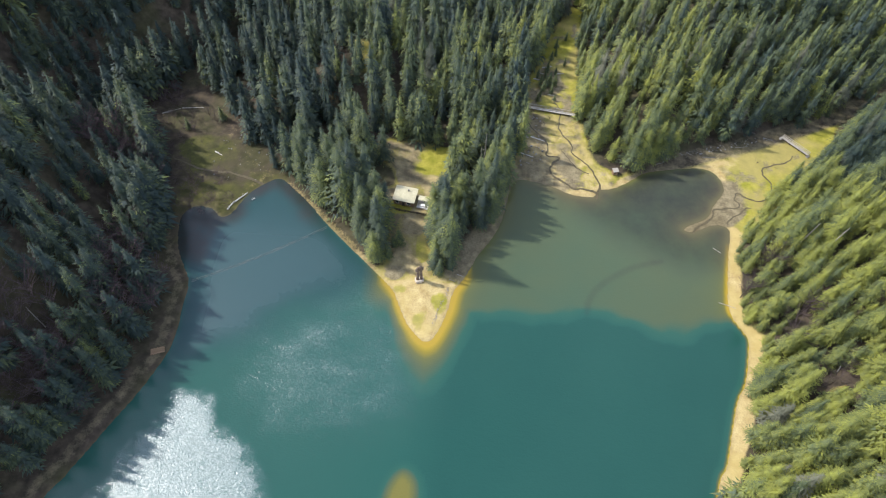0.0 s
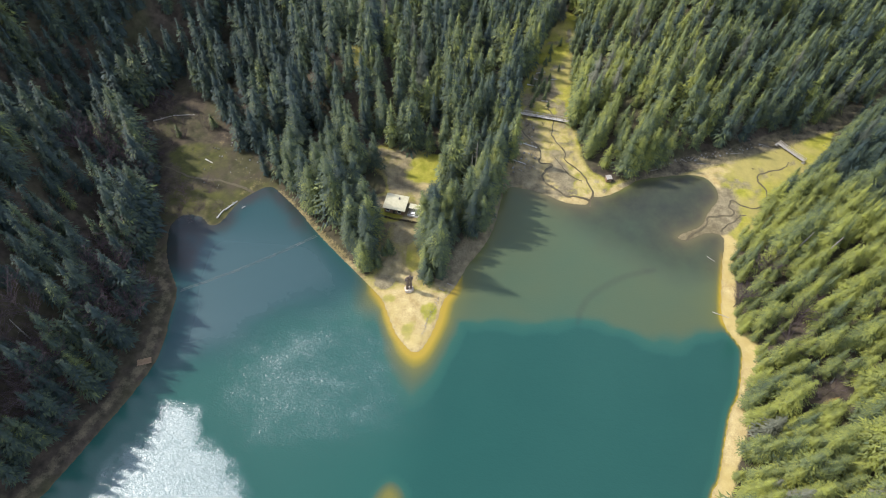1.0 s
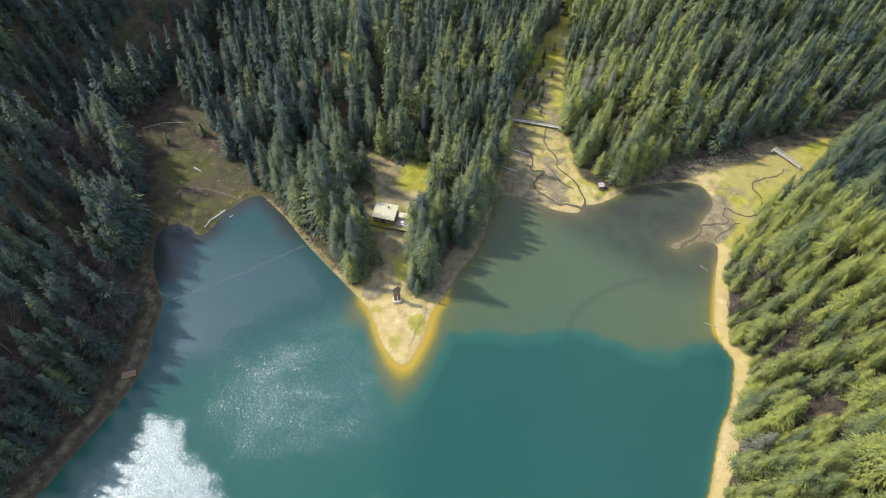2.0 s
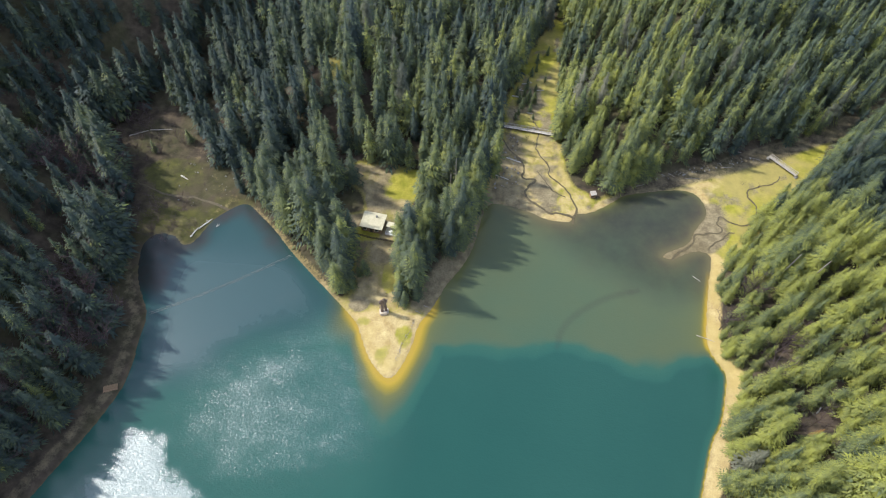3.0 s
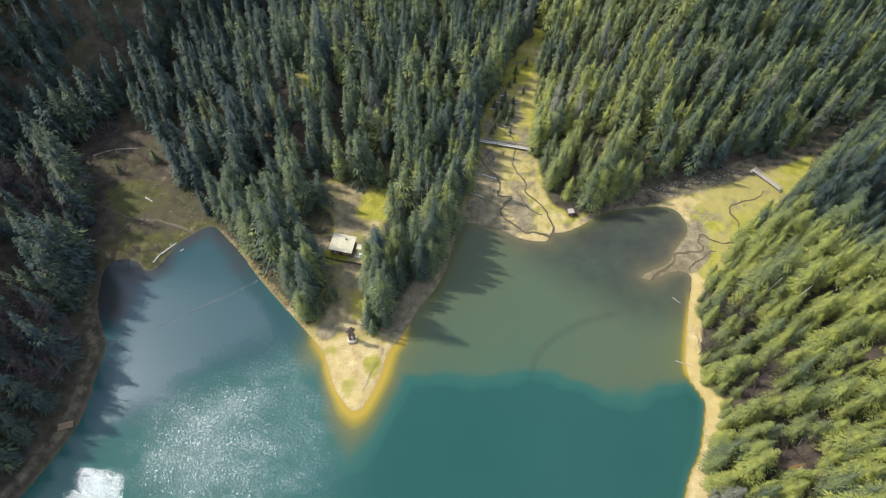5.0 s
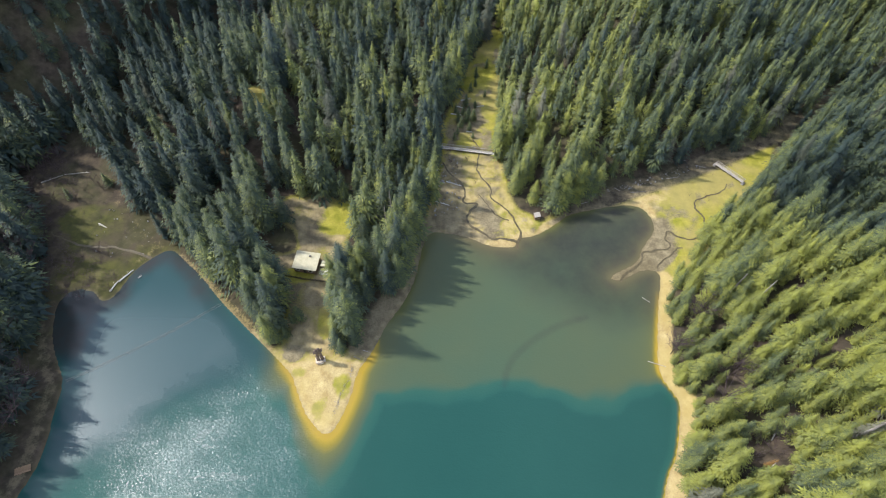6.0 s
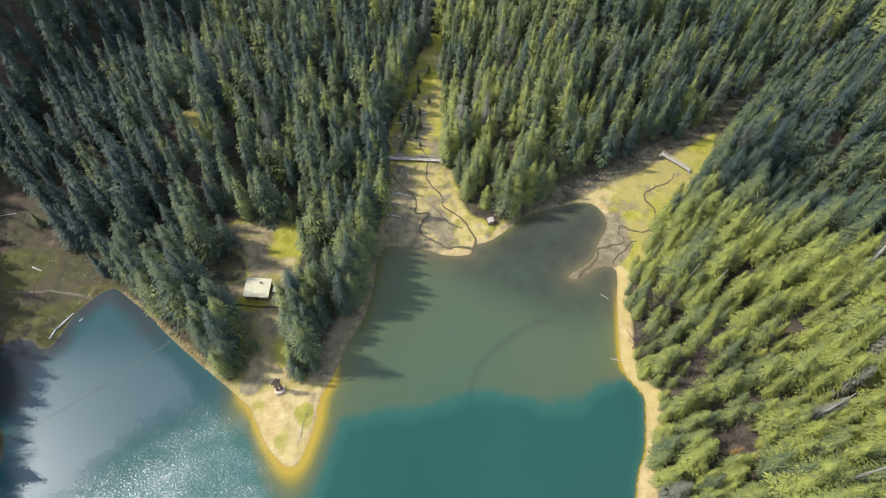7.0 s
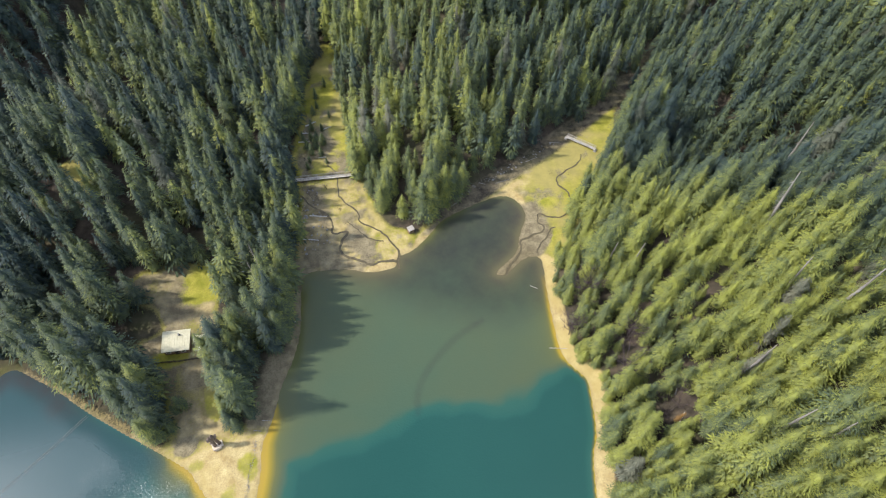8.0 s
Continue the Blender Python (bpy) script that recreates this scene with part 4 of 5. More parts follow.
def box(bm, x0, x1, y0, y1, z0, z1, bev=0.0, m=None):
    """Adds a box with softened edges."""
    g = bmesh.ops.create_cube(bm, size=1)["verts"]
    for v in g:
        v.co = Vector(((x0 + x1) / 2 + v.co.x * (x1 - x0), (y0 + y1) / 2 + v.co.y * (y1 - y0), (z0 + z1) / 2 + v.co.z * (z1 - z0)))
    if bev:
        e = {e for v in g for e in v.link_edges}
        g = bmesh.ops.bevel(bm, geom=list(e), offset=bev, segments=1, affect="EDGES")["verts"]
    if m is not None:
        for v in {v for v in g}:
            v.co = m @ v.co
    return g


def boxmesh(name, mat, *dims, bev=0.02, m=None):
    bm = bmesh.new()
    box(bm, *dims, bev=bev, m=m)
    return mesh_of(name, bm, mat)


def tube(bm, a, b, r0, r1, n=7, rough=0.0, rings=5, seed=0):
    """Adds an uneven round log from a to b."""
    r = random.Random(seed)
    a, b = Vector(a), Vector(b)
    q = (b - a).to_track_quat("Z", "Y")
    rows = []
    for i in range(rings + 1):
        s = i / rings
        p = a.lerp(b, s) + q @ Vector((r.uniform(-1, 1), r.uniform(-1, 1), 0)) * rough
        rr = r0 + (r1 - r0) * s
        rows.append([bm.verts.new(p + q @ Vector((rr * math.cos(6.283 * k / n), rr * math.sin(6.283 * k / n), 0))) for k in range(n)])
    for u, v in zip(rows, rows[1:]):
        for k in range(n):
            bm.faces.new((u[k], u[(k + 1) % n], v[(k + 1) % n], v[k]))
    bm.faces.new(rows[0][::-1])
    bm.faces.new(rows[-1])


def footbridge(a, b, deck_z, width, label, rails=True):
    """A wooden footbridge of beams, planks and handrails from a to b."""
    a, b = Vector((*a, 0)), Vector((*b, 0))
    L = (b - a).length
    root = new("footbridge")
    tagged(root, label, "bridge")
    root.matrix_basis = Matrix.Translation((a.x, a.y, deck_z)) @ Matrix.Rotation(math.atan2(b.y - a.y, b.x - a.x), 4, "Z")
    w = width / 2
    for sg in (-1, 1):
        part("beam", boxmesh("beam", M_BARK, 0, L, sg * (w - 0.3) - 0.14, sg * (w - 0.3) + 0.14, -0.42, -0.09), root)
    n = int(L / 0.36)
    plank = boxmesh("plank", M_PLANK, 0.015, 0.345, -w, w, -0.085, 0.0, bev=0.012)
    r = random.Random(3)
    for k in range(n):
        ob = part("plank", plank, root)
        ob.location = (k * L / n, r.uniform(-0.04, 0.04), r.uniform(-0.012, 0.012))
        ob.rotation_euler = (0, 0, r.uniform(-0.012, 0.012))
    if rails:
        post = boxmesh("post", M_GREYWOOD, -0.07, 0.07, -0.06, 0.06, -0.4, 1.0)
        m = max(3, int(L / 2.4))
        for sg in (-1, 1):
            for k in range(m + 1):
                ob = part("post", post, root)
                ob.location = (0.15 + k * (L - 0.3) / m, sg * (w - 0.07), 0)
            part("handrail", boxmesh("handrail", M_GREYWOOD, 0, L, sg * (w - 0.07) - 0.07, sg * (w - 0.07) + 0.07, 1.0, 1.10), root)
            part("rail", boxmesh("rail", M_GREYWOOD, 0, L, sg * (w - 0.07) - 0.03, sg * (w - 0.07) + 0.03, 0.48, 0.60), root)
    leg_x = [L * k / 5 for k in range(1, 5)] if L > 15 else [L * 0.33, L * 0.67]
    for lx in leg_x:
        for sg in (-1, 1):
            p = root.matrix_basis @ Vector((lx, sg * (w - 0.3), 0))
            part("leg", boxmesh("leg", M_BARK, lx - 0.12, lx + 0.12, sg * (w - 0.3) - 0.12, sg * (w - 0.3) + 0.12, gz(p.x, p.y) - deck_z - 0.3, -0.42), root)
    for ex in (0.0, L):
        p = root.matrix_basis @ Vector((ex, 0, 0))
        part("abutment", boxmesh("abutment", M_ROCK, ex - 0.5, ex + 0.5, -w - 0.15, w + 0.15, gz(p.x, p.y) - deck_z - 0.4, -0.43, bev=0.08), root)
    return root


M_PLANK = plain("grey_planks", (0.34, 0.30, 0.24), (0.56, 0.51, 0.42), 2.0, 0.85, 0.2, 0.02, (1, 0.2, 1))
M_ROCK = plain("shore_rock", (0.16, 0.15, 0.13), (0.34, 0.32, 0.28), 1.5, 0.9, 0.2, 0.05)
M_DARKWOOD = plain("dark_wood", (0.035, 0.028, 0.020), (0.085, 0.065, 0.045), 2.0, 0.85, 0.2)
M_GLASS = plain("window_glass", (0.015, 0.018, 0.02), (0.03, 0.035, 0.04), 0.5, 0.08, 0.5, 0.0)
M_WHITE = plain("white_paint", (0.60, 0.58, 0.53), (0.76, 0.74, 0.68), 1.5, 0.6, 0.3)
M_RUST = make_foliage("rusty_needles", (0.10, 0.055, 0.02), (0.20, 0.11, 0.03), (0.33, 0.19, 0.05))

footbridge((25.9, 176.6), (46.7, 173.3), 1.9, 1.4, "long weathered wooden footbridge across the stream meadow")
footbridge((125.2, 169.4), (132.6, 160.6), 1.9, 1.1, "pale wooden footbridge over the yellow meadow")


# streams that wind over the flats
def stream(pts, width, label):
    p = smooth(pts, 7, False)
    tang = np.gradient(p, axis=0)
    tang /= np.linalg.norm(tang, axis=1)[:, None] + 1e-9
    side = np.stack([-tang[:, 1], tang[:, 0]], 1)
    p = p + side * (0.35 * waves(p[:, 0], p[:, 1], 2.2, 73))[:, None]
    s = np.linspace(0, 1, len(p))
    w = width * (0.55 + 0.45 * s) * (1 + 0.30 * waves(p[:, 0], p[:, 1], 3.0, 71))
    rows = [p + side * (w * f)[:, None] for f in (-0.5, -0.17, 0.17, 0.5)]
    V, T, n = [], [], len(p)
    for j, q in enumerate(rows):
        z, _ = height(q[:, 0], q[:, 1])
        V += [(x, y, max(h, 0.0) + (0.05 if j in (1, 2) else 0.075)) for (x, y), h in zip(q, z)]
    for j in range(3):
        for i in range(n - 1):
            a, b, c, d = j * n + i, j * n + i + 1, (j + 1) * n + i + 1, (j + 1) * n + i
            T += [(a, b, c), (a, c, d)]
    me = tri_mesh("stream", V, T, M_STREAM)
    return tagged(new("stream", me), label, "stream", kind="structure")


stream([(38.5, 181), (40.6, 176.2), (39.7, 167.2), (40.0, 164.9), (44.2, 156.8), (43.9, 153.7), (48.6, 148.6), (51.0, 143.9), (52.4, 140.8), (52.6, 138.4), (51.6, 135.6), (51.2, 132.8)],
       0.72, "dark narrow brook winding over golden sand")
stream([(27.3, 169.8), (30.2, 163.6), (33.6, 160.3), (35.0, 155.1), (34.4, 151.6), (39.2, 150.7), (36.0, 147.5), (35.7, 142.5), (40.1, 139.3), (43.2, 136.8), (48.8, 136.5), (51.3, 135.9)],
       0.85, "dark muddy side channel in the sand flat")
stream([(39.6, 154.6), (42.8, 149.8), (45.3, 145.8), (49.1, 143.7)], 0.5, "shallow brown runnel across the sand flat")
stream([(127.0, 160.2), (123.3, 156.5), (119.4, 155.2), (115.5, 153.5), (113.3, 151.5), (113.1, 149.2), (114.7, 146.6), (114.2, 143.1), (112.3, 139.0), (108.4, 136.4), (105.1, 137.2), (102.3, 139.9),
        (100.8, 139.3), (100.1, 137.1), (101.0, 134.7), (100.0, 133.0), (94.8, 132.3), (91.7, 131.4), (91.0, 129.3), (90.1, 127.6), (85.6, 124.1), (82.5, 121.2)], 0.72, "dark brook meandering through the yellow meadow")
stream([(105.0, 133.0), (103.0, 133.2), (101.7, 131.5), (96.7, 127.8), (95.0, 125.7)], 0.62, "short dark brook arm in the mud")
stream([(-98.5, 138.0), (-96.4, 136.5), (-89.7, 133.6), (-83.1, 132.4), (-76.6, 132.0), (-69.9, 130.4), (-64.5, 128.4)], 0.9, "dark brook crossing the marsh")


def house():
    """Low cabin with a pale sheet roof and an open terrace beside it."""
    root = new("cabin")
    tagged(root, "low wooden cabin with a pale sheet roof on the meadow", "house")
    g = gz(-15, 125.5)
    root.matrix_basis = pose(-14.9, 125.5, g, 0, 0, -9) @ Matrix.Diagonal((1.06, 1.06, 1.06, 1))
    w, d, h = 3.2, 2.5, 2.35
    for nm, dims in (("wall", (-w, w, -d, -d + 0.2, -0.3, h)), ("wall", (-w, w, d - 0.2, d, -0.3, h + 0.35)),
                     ("wall", (-w, -w + 0.2, -d + 0.2, d - 0.2, -0.3, h)), ("wall", (w - 0.2, w, -d + 0.2, d - 0.2, -0.3, h))):
        part(nm, boxmesh(nm, M_WALLWOOD, *dims), root)
    tilt = Matrix.Translation((0, 0, h + 0.25)) @ Matrix.Rotation(radians(5), 4, "X")
    roof = part("roof", boxmesh("roof", M_ROOF, -w - 0.4, w + 0.4, -d - 0.45, d + 0.45, -0.05, 0.06, m=tilt), root, "pale sheet roof with standing seams")
    seam = boxmesh("seam", M_ROOF, -0.03, 0.03, -d - 0.45, d + 0.45, 0.061, 0.11, bev=0.008)
    for k in range(12):
        ob = part("seam", seam, roof)
        ob.matrix_basis = tilt @ Matrix.Translation((-w - 0.3 + k * (2 * w + 0.6) / 11, 0, 0))
    part("chimney", boxmesh("chimney", M_ROCK, 0.5, 0.95, 1.2, 1.65, h, h + 1.1, bev=0.03), root, "short stone chimney")
    part("fascia", boxmesh("fascia", M_DARKWOOD, -w - 0.4, w + 0.4, -d - 0.50, -d - 0.453, h - 0.12, h + 0.08, bev=0.01), root)
    door = part("door", boxmesh("door", M_DARKWOOD, -0.5, 0.4, -d - 0.06, -d - 0.002, -0.2, 1.85), root)
    part("door_handle", boxmesh("door_handle", M_ROCK, 0.24, 0.32, -d - 0.12, -d - 0.062, 0.82, 0.9, bev=0.01), door)
    for x in (-2.1, 1.6):
        win = part("window", boxmesh("window", M_GLASS, x - 0.5, x + 0.5, -d - 0.03, -d - 0.002, 0.8, 1.7, bev=0.005), root)
        for dims in ((x - 0.58, x - 0.5, -d - 0.06, -d - 0.001, 0.72, 1.78), (x + 0.5, x + 0.58, -d - 0.06, -d - 0.001, 0.72, 1.78),
                     (x - 0.5, x + 0.5, -d - 0.06, -d - 0.001, 0.72, 0.8), (x - 0.5, x + 0.5, -d - 0.06, -d - 0.001, 1.7, 1.78)):
            part("frame", boxmesh("frame", M_WHITE, *dims, bev=0.008), win)
    # terrace with a low pale canopy
    te = new("terrace")
    tagged(te, "pale plank terrace with a small canopy beside the cabin", "terrace")
    te.matrix_basis = pose(-8.7, 123.8, gz(-8.7, 123.8), 0, 0, -9)
    board = boxmesh("board", M_PLANK, -1.9, 1.9, 0.01, 0.29, 0.10, 0.17, bev=0.01)
    for k in range(13):
        part("board", board, te).location = (0, -1.95 + k * 0.3, 0)
    for y in (-1.7, 0.0, 1.7):
        part("joist", boxmesh("joist", M_DARKWOOD, -1.85, 1.85, y - 0.07, y + 0.07, -0.25, 0.098), te)
    for x in (-1.75, 1.75):
        for y in (0.25, 1.8):
            part("post", boxmesh("post", M_GREYWOOD, x - 0.06, x + 0.06, y - 0.06, y + 0.06, 0.171, 2.1), te)
    part("canopy", boxmesh("canopy", M_ROOF, -2.0, 2.0, 0.0, 2.05, 2.1, 2.18), te, "pale flat canopy")
    for x in (-1.86, 1.86):
        part("railing", boxmesh("railing", M_WHITE, x - 0.04, x + 0.04, -1.9, 0.1, 0.75, 0.86), te)
    part("railing", boxmesh("railing", M_WHITE, -1.8, 1.8, -1.93, -1.85, 0.75, 0.86), te)
    for k in range(7):
        x = -1.8 + 0.6 * k
        part("baluster", boxmesh("baluster", M_WHITE, x - 0.03, x + 0.03, -1.92, -1.86, 0.171, 0.749), te)
    # picnic table
    pt = new("picnic_table")
    tagged(pt, "pale wooden picnic table on the terrace", "table")
    pt.matrix_basis = pose(-8.8, 122.9, gz(-8.7, 123.8) + 0.172, 0, 0, -9)
    part("tabletop", boxmesh("tabletop", M_WHITE, -0.8, 0.8, -0.38, 0.38, 0.70, 0.76), pt)
    for y in (-0.7, 0.7):
        part("bench", boxmesh("bench", M_WHITE, -0.8, 0.8, y - 0.14, y + 0.14, 0.40, 0.45), pt)
    for x in (-0.6, 0.6):
        part("trestle", boxmesh("trestle", M_GREYWOOD, x - 0.05, x + 0.05, -0.84, 0.84, 0.34, 0.399, bev=0.01), pt)
        for y in (-0.34, 0.34):
            part("leg", boxmesh("leg", M_GREYWOOD, x - 0.05, x + 0.05, y - 0.05, y + 0.05, 0.0, 0.699, bev=0.01), pt)


house()


def fence(a, b, label):
    """Dark post-and-rail fence with a low plank kick-board."""
    a, b = Vector((*a, gz(*a))), Vector((*b, gz(*b)))
    L = (b - a).xy.length
    root = new("fence")
    tagged(root, label, "fence")
    root.matrix_basis = Matrix.Translation(a) @ Matrix.Rotation(math.atan2(b.y - a.y, b.x - a.x), 4, "Z")
    n = max(2, int(L / 1.5))
    post = boxmesh("post", M_DARKWOOD, -0.07, 0.07, -0.07, 0.07, -0.3, 1.05)
    for k in range(n + 1):
        part("post", post, root).location = (k * L / n, 0, 0)
    for z in (0.12, 0.45, 0.78):
        part("rail", boxmesh("rail", M_DARKWOOD, -0.1, L + 0.1, -0.12, -0.075, z, z + 0.22), root)
    return root


fence((-22.4, 121.9), (-16.5, 120.7), "dark wooden rail fence below the cabin")
fence((-16.3, 120.6), (-7.3, 119.5), "dark wooden rail fence below the cabin")


def monument():
    """Two tall carved posts that lean together, as one plain mesh."""
    bm = bmesh.new()
    for sg, h, ph in ((-1, 6.2, 0.0), (1, 6.8, 1.3)):
        rows = []
        for i in range(15):
            s = i / 14
            z = s * h
            x = sg * (0.72 - 0.22 * s) + 0.10 * math.sin(3 * s + ph)
            y = 0.12 * math.sin(4 * s + ph)
            r = 0.60 - 0.16 * s + 0.10 * math.exp(-((s - 0.72) / 0.07) ** 2) + 0.20 * math.exp(-((s - 0.90) / 0.06) ** 2) - 0.10 * math.exp(-((s - 0.81) / 0.035) ** 2)
            if i == 14:
                r = 0.16
            rows.append([bm.verts.new((x + r * math.cos(6.283 * k / 10), y + r * 0.85 * math.sin(6.283 * k / 10), z)) for k in range(10)])
        for u, v in zip(rows, rows[1:]):
            for k in range(10):
                bm.faces.new((u[k], u[(k + 1) % 10], v[(k + 1) % 10], v[k]))
        bm.faces.new(rows[-1])
    tube(bm, (-1.5, -0.15, 4.6), (1.6, 0.1, 5.0), 0.42, 0.36, 8)
    tube(bm, (0.6, 0.0, 5.2), (1.7, 0.15, 5.9), 0.30, 0.22, 8)
    tube(bm, (-1.5, 0.0, 2.6), (1.2, 0.0, 2.2), 0.20, 0.20, 8)
    tube(bm, (-0.7, 0.0, 5.6), (-1.5, -0.1, 5.2), 0.28, 0.20, 8)
    carved = len(bm.faces)
    box(bm, -1.7, 1.7, -1.1, 1.1, -0.4, 0.35, bev=0.08)
    box(bm, -1.3, 1.0, -1.6, -1.12, -0.3, 0.95, bev=0.06)
    bm.faces.ensure_lookup_table()
    for f in bm.faces[carved:]:
        f.material_index = 1
    me = mesh_of("statue", bm, M_CARVED)
    me.materials.append(M_STONE)
    ob = new("statue", me)
    ob.matrix_basis = pose(-7.6, 94.2, gz(-7.6, 94.2), 0, 0, 12) @ Matrix.Diagonal((0.80, 0.80, 1.15, 1))
    return tagged(ob, "tall brown carved wooden statue of joined posts on a plinth", "statue")


monument()


def kiosk():
    root = new("kiosk")
    tagged(root, "tiny pale shelter at the foot of the spruces", "hut")
    root.matrix_basis = pose(58.6, 145.2, gz(58.6, 145.2), 0, 0, 14)
    for dims in ((-0.9, 0.9, 0.72, 0.8, -0.2, 1.75), (-0.9, -0.82, -0.7, 0.719, -0.2, 1.75), (0.82, 0.9, -0.7, 0.719, -0.2, 1.75), (-0.819, 0.819, -0.7, -0.62, -0.2, 0.8)):
        part("wall", boxmesh("wall", M_WALLWOOD, *dims), root)
    part("roof", boxmesh("roof", M_GREYWOOD, -1.05, 1.05, -0.92, 0.92, 0, 0.08, m=Matrix.Translation((0, 0, 1.78)) @ Matrix.Rotation(radians(7), 4, "X")), root, "pale sheet roof")


kiosk()


def jetty():
    root = new("jetty")
    tagged(root, "small weathered plank jetty at the shaded shore", "jetty")
    root.matrix_basis = pose(-80.6, 64.0, 0.0, 0, 0, 20)
    board = boxmesh("board", M_WALLWOOD, 0.01, 0.27, -0.9, 0.9, 0.42, 0.49, bev=0.01)
    r = random.Random(8)
    for k in range(13):
        ob = part("board", board, root)
        ob.location = (k * 0.29, r.uniform(-0.12, 0.12), 0)
    for y in (-0.7, 0.7):
        part("beam", boxmesh("beam", M_DARKWOOD, 0, 3.8, y - 0.1, y + 0.1, 0.22, 0.419), root)
        for x in (0.4, 2.0, 3.5):
            part("pile", boxmesh("pile", M_DARKWOOD, x - 0.1, x + 0.1, y - 0.1, y + 0.1, -1.2, 0.219), root)


jetty()


def log(a, b, r0, label, seed, mat=None, lift=0.0):
    bm = bmesh.new()
    za, zb = gz(*a), gz(*b)
    base = Vector((*a, za + r0 * 0.6 + lift))
    tube(bm, (0, 0, 0), Vector((*b, zb + r0 * 0.45 + lift)) - base, r0, r0 * 0.6, 8, r0 * 0.25, 6, seed)
    r = random.Random(seed)
    d = Vector((*b, zb)) - Vector((*a, za))
    for k in range(4):
        p = d * r.uniform(0.3, 0.95)
        tube(bm, p, p + Vector((r.uniform(-1, 1), r.uniform(-1, 1), 0.35)).normalized() * r0 * r.uniform(2.0, 4.5), r0 * 0.3, r0 * 0.12, 5, 0, 1, seed)
    ob = new("log", mesh_of("log", bm, mat or M_LOG))
    ob.location = base
    return tagged(ob, label, "log")


log((-71.8, 119.9), (-68.7, 124.3), 0.28, "bleached driftwood log floating by the marsh", 1)
log((-73.4, 116.4), (-72.1, 120.2), 0.26, "bleached driftwood log floating by the marsh", 2)
log((-66.6, 121.4), (-65.6, 122.3), 0.2, "short bleached driftwood log in the bay", 3)
log((85.6, 94.2), (90.4, 92.4), 0.10, "thin grey log lying from the beach into the water", 4, M_GREYWOOD)
log((88.2, 115.2), (90.3, 113.4), 0.09, "thin grey branch in the shallows", 5, M_GREYWOOD)
log((15.0, 122.0), (18.2, 124.6), 0.2, "grey driftwood log on the shaded shore", 6)
log((14.0, 125.3), (16.2, 126.8), 0.16, "grey driftwood log on the shaded shore", 7)
log((4.0, 97.4), (6.0, 96.8), 0.12, "grey driftwood log at the foot of the spruces", 8, M_SNAG)
log((1.6, 95.4), (3.6, 94.6), 0.12, "grey driftwood log at the foot of the spruces", 9, M_SNAG)
log((28.5, 160.5), (33.8, 158.6), 0.2, "bleached fallen log on the stream flat", 10)
log((24.5, 152.0), (29.5, 150.2), 0.2, "bleached fallen log on the stream flat", 11)
log((34.7, 202.7), (38.8, 203.9), 0.24, "bleached fallen log in the meadow", 12)
log((32.8, 199.5), (35.4, 198.9), 0.22, "bleached fallen log in the meadow", 13)
log((30.7, 195.2), (34.7, 194.5), 0.24, "bleached fallen log in the meadow", 26)
log((36.2, 185.2), (38.7, 184.9), 0.20, "bleached fallen log in the meadow", 27)
log((40.6, 199.4), (43.6, 199.9), 0.20, "bleached fallen log in the meadow", 28)
log((86.9, 158.5), (88.9, 157.2), 0.13, "grey fallen log on the shaded bank", 29, M_SNAG)
log((112.8, 171.6), (115.7, 171.2), 0.13, "grey fallen log on the shaded bank", 30, M_SNAG)
log((-84.5, 141.5), (-81.5, 139.8), 0.22, "bleached branch lying in the marsh grass", 31)
log((-109.5, 158.8), (-103.7, 162.4), 0.24, "pale fallen log across the marsh", 14, M_GREYWOOD)
log((-103.2, 162.7), (-95.4, 164.0), 0.20, "pale fallen log across the marsh", 15, M_GREYWOOD)
log((-114.8, 148.2), (-114.0, 149.8), 0.35, "pale stump lying in the marsh", 16)
log((106, 162.6), (111, 163.5), 0.13, "grey fallen log on the shaded bank", 17, M_SNAG)
log((92.5, 156.6), (97.6, 157.0), 0.13, "grey fallen log on the shaded bank", 18, M_SNAG)
log((118.2, 169.2), (121.8, 168.0), 0.13, "grey fallen log on the shaded bank", 19, M_SNAG)
log((74.5, 151.5), (77.5, 152.6), 0.13, "grey fallen log on the shaded bank", 20, M_SNAG)
log((104.5, 61.0), (108.0, 64.0), 0.2, "bleached fallen trunk in a gap of the slope", 21)
log((108.5, 69.0), (111.0, 72.0), 0.18, "bleached fallen trunk in a gap of the slope", 22)
def wrack(pts, n, seed, label):
    """A line of sticks and drift left by high water, joined."""
    r = random.Random(seed)
    p = smooth(pts, 8, False)
    bm = bmesh.new()
    for k in range(n):
        x, y = p[r.randrange(len(p))] + np.array([r.gauss(0, 0.22), r.gauss(0, 0.35)])
        a, L = r.uniform(0, 3.14) if r.random() < 0.4 else r.gauss(1.25, 0.35), r.uniform(0.3, 1.1)
        z = gz(x, y) + 0.05
        tube(bm, (x, y, z), (x + L * math.cos(a), y + L * math.sin(a), z + r.uniform(-0.02, 0.08)), r.uniform(0.02, 0.06), 0.02, 5, 0.02, 2, k)
    return tagged(new("drift_line", mesh_of("drift_line", bm, M_SNAG)), label, "driftwood", kind="stuff")


wrack([(1.3, 92.0), (0.9, 89.6), (-0.1, 87.2), (-0.6, 85.0), (-1.5, 83.1), (-1.7, 81.0), (-2.2, 79.0)], 70, 23, "dark uneven line of drift sticks on the sand")
wrack([(66, 150.2), (76, 153.6), (88, 158.0), (100, 161.5), (112, 167.0)], 120, 24, "scattered grey drift sticks along the shaded bank")


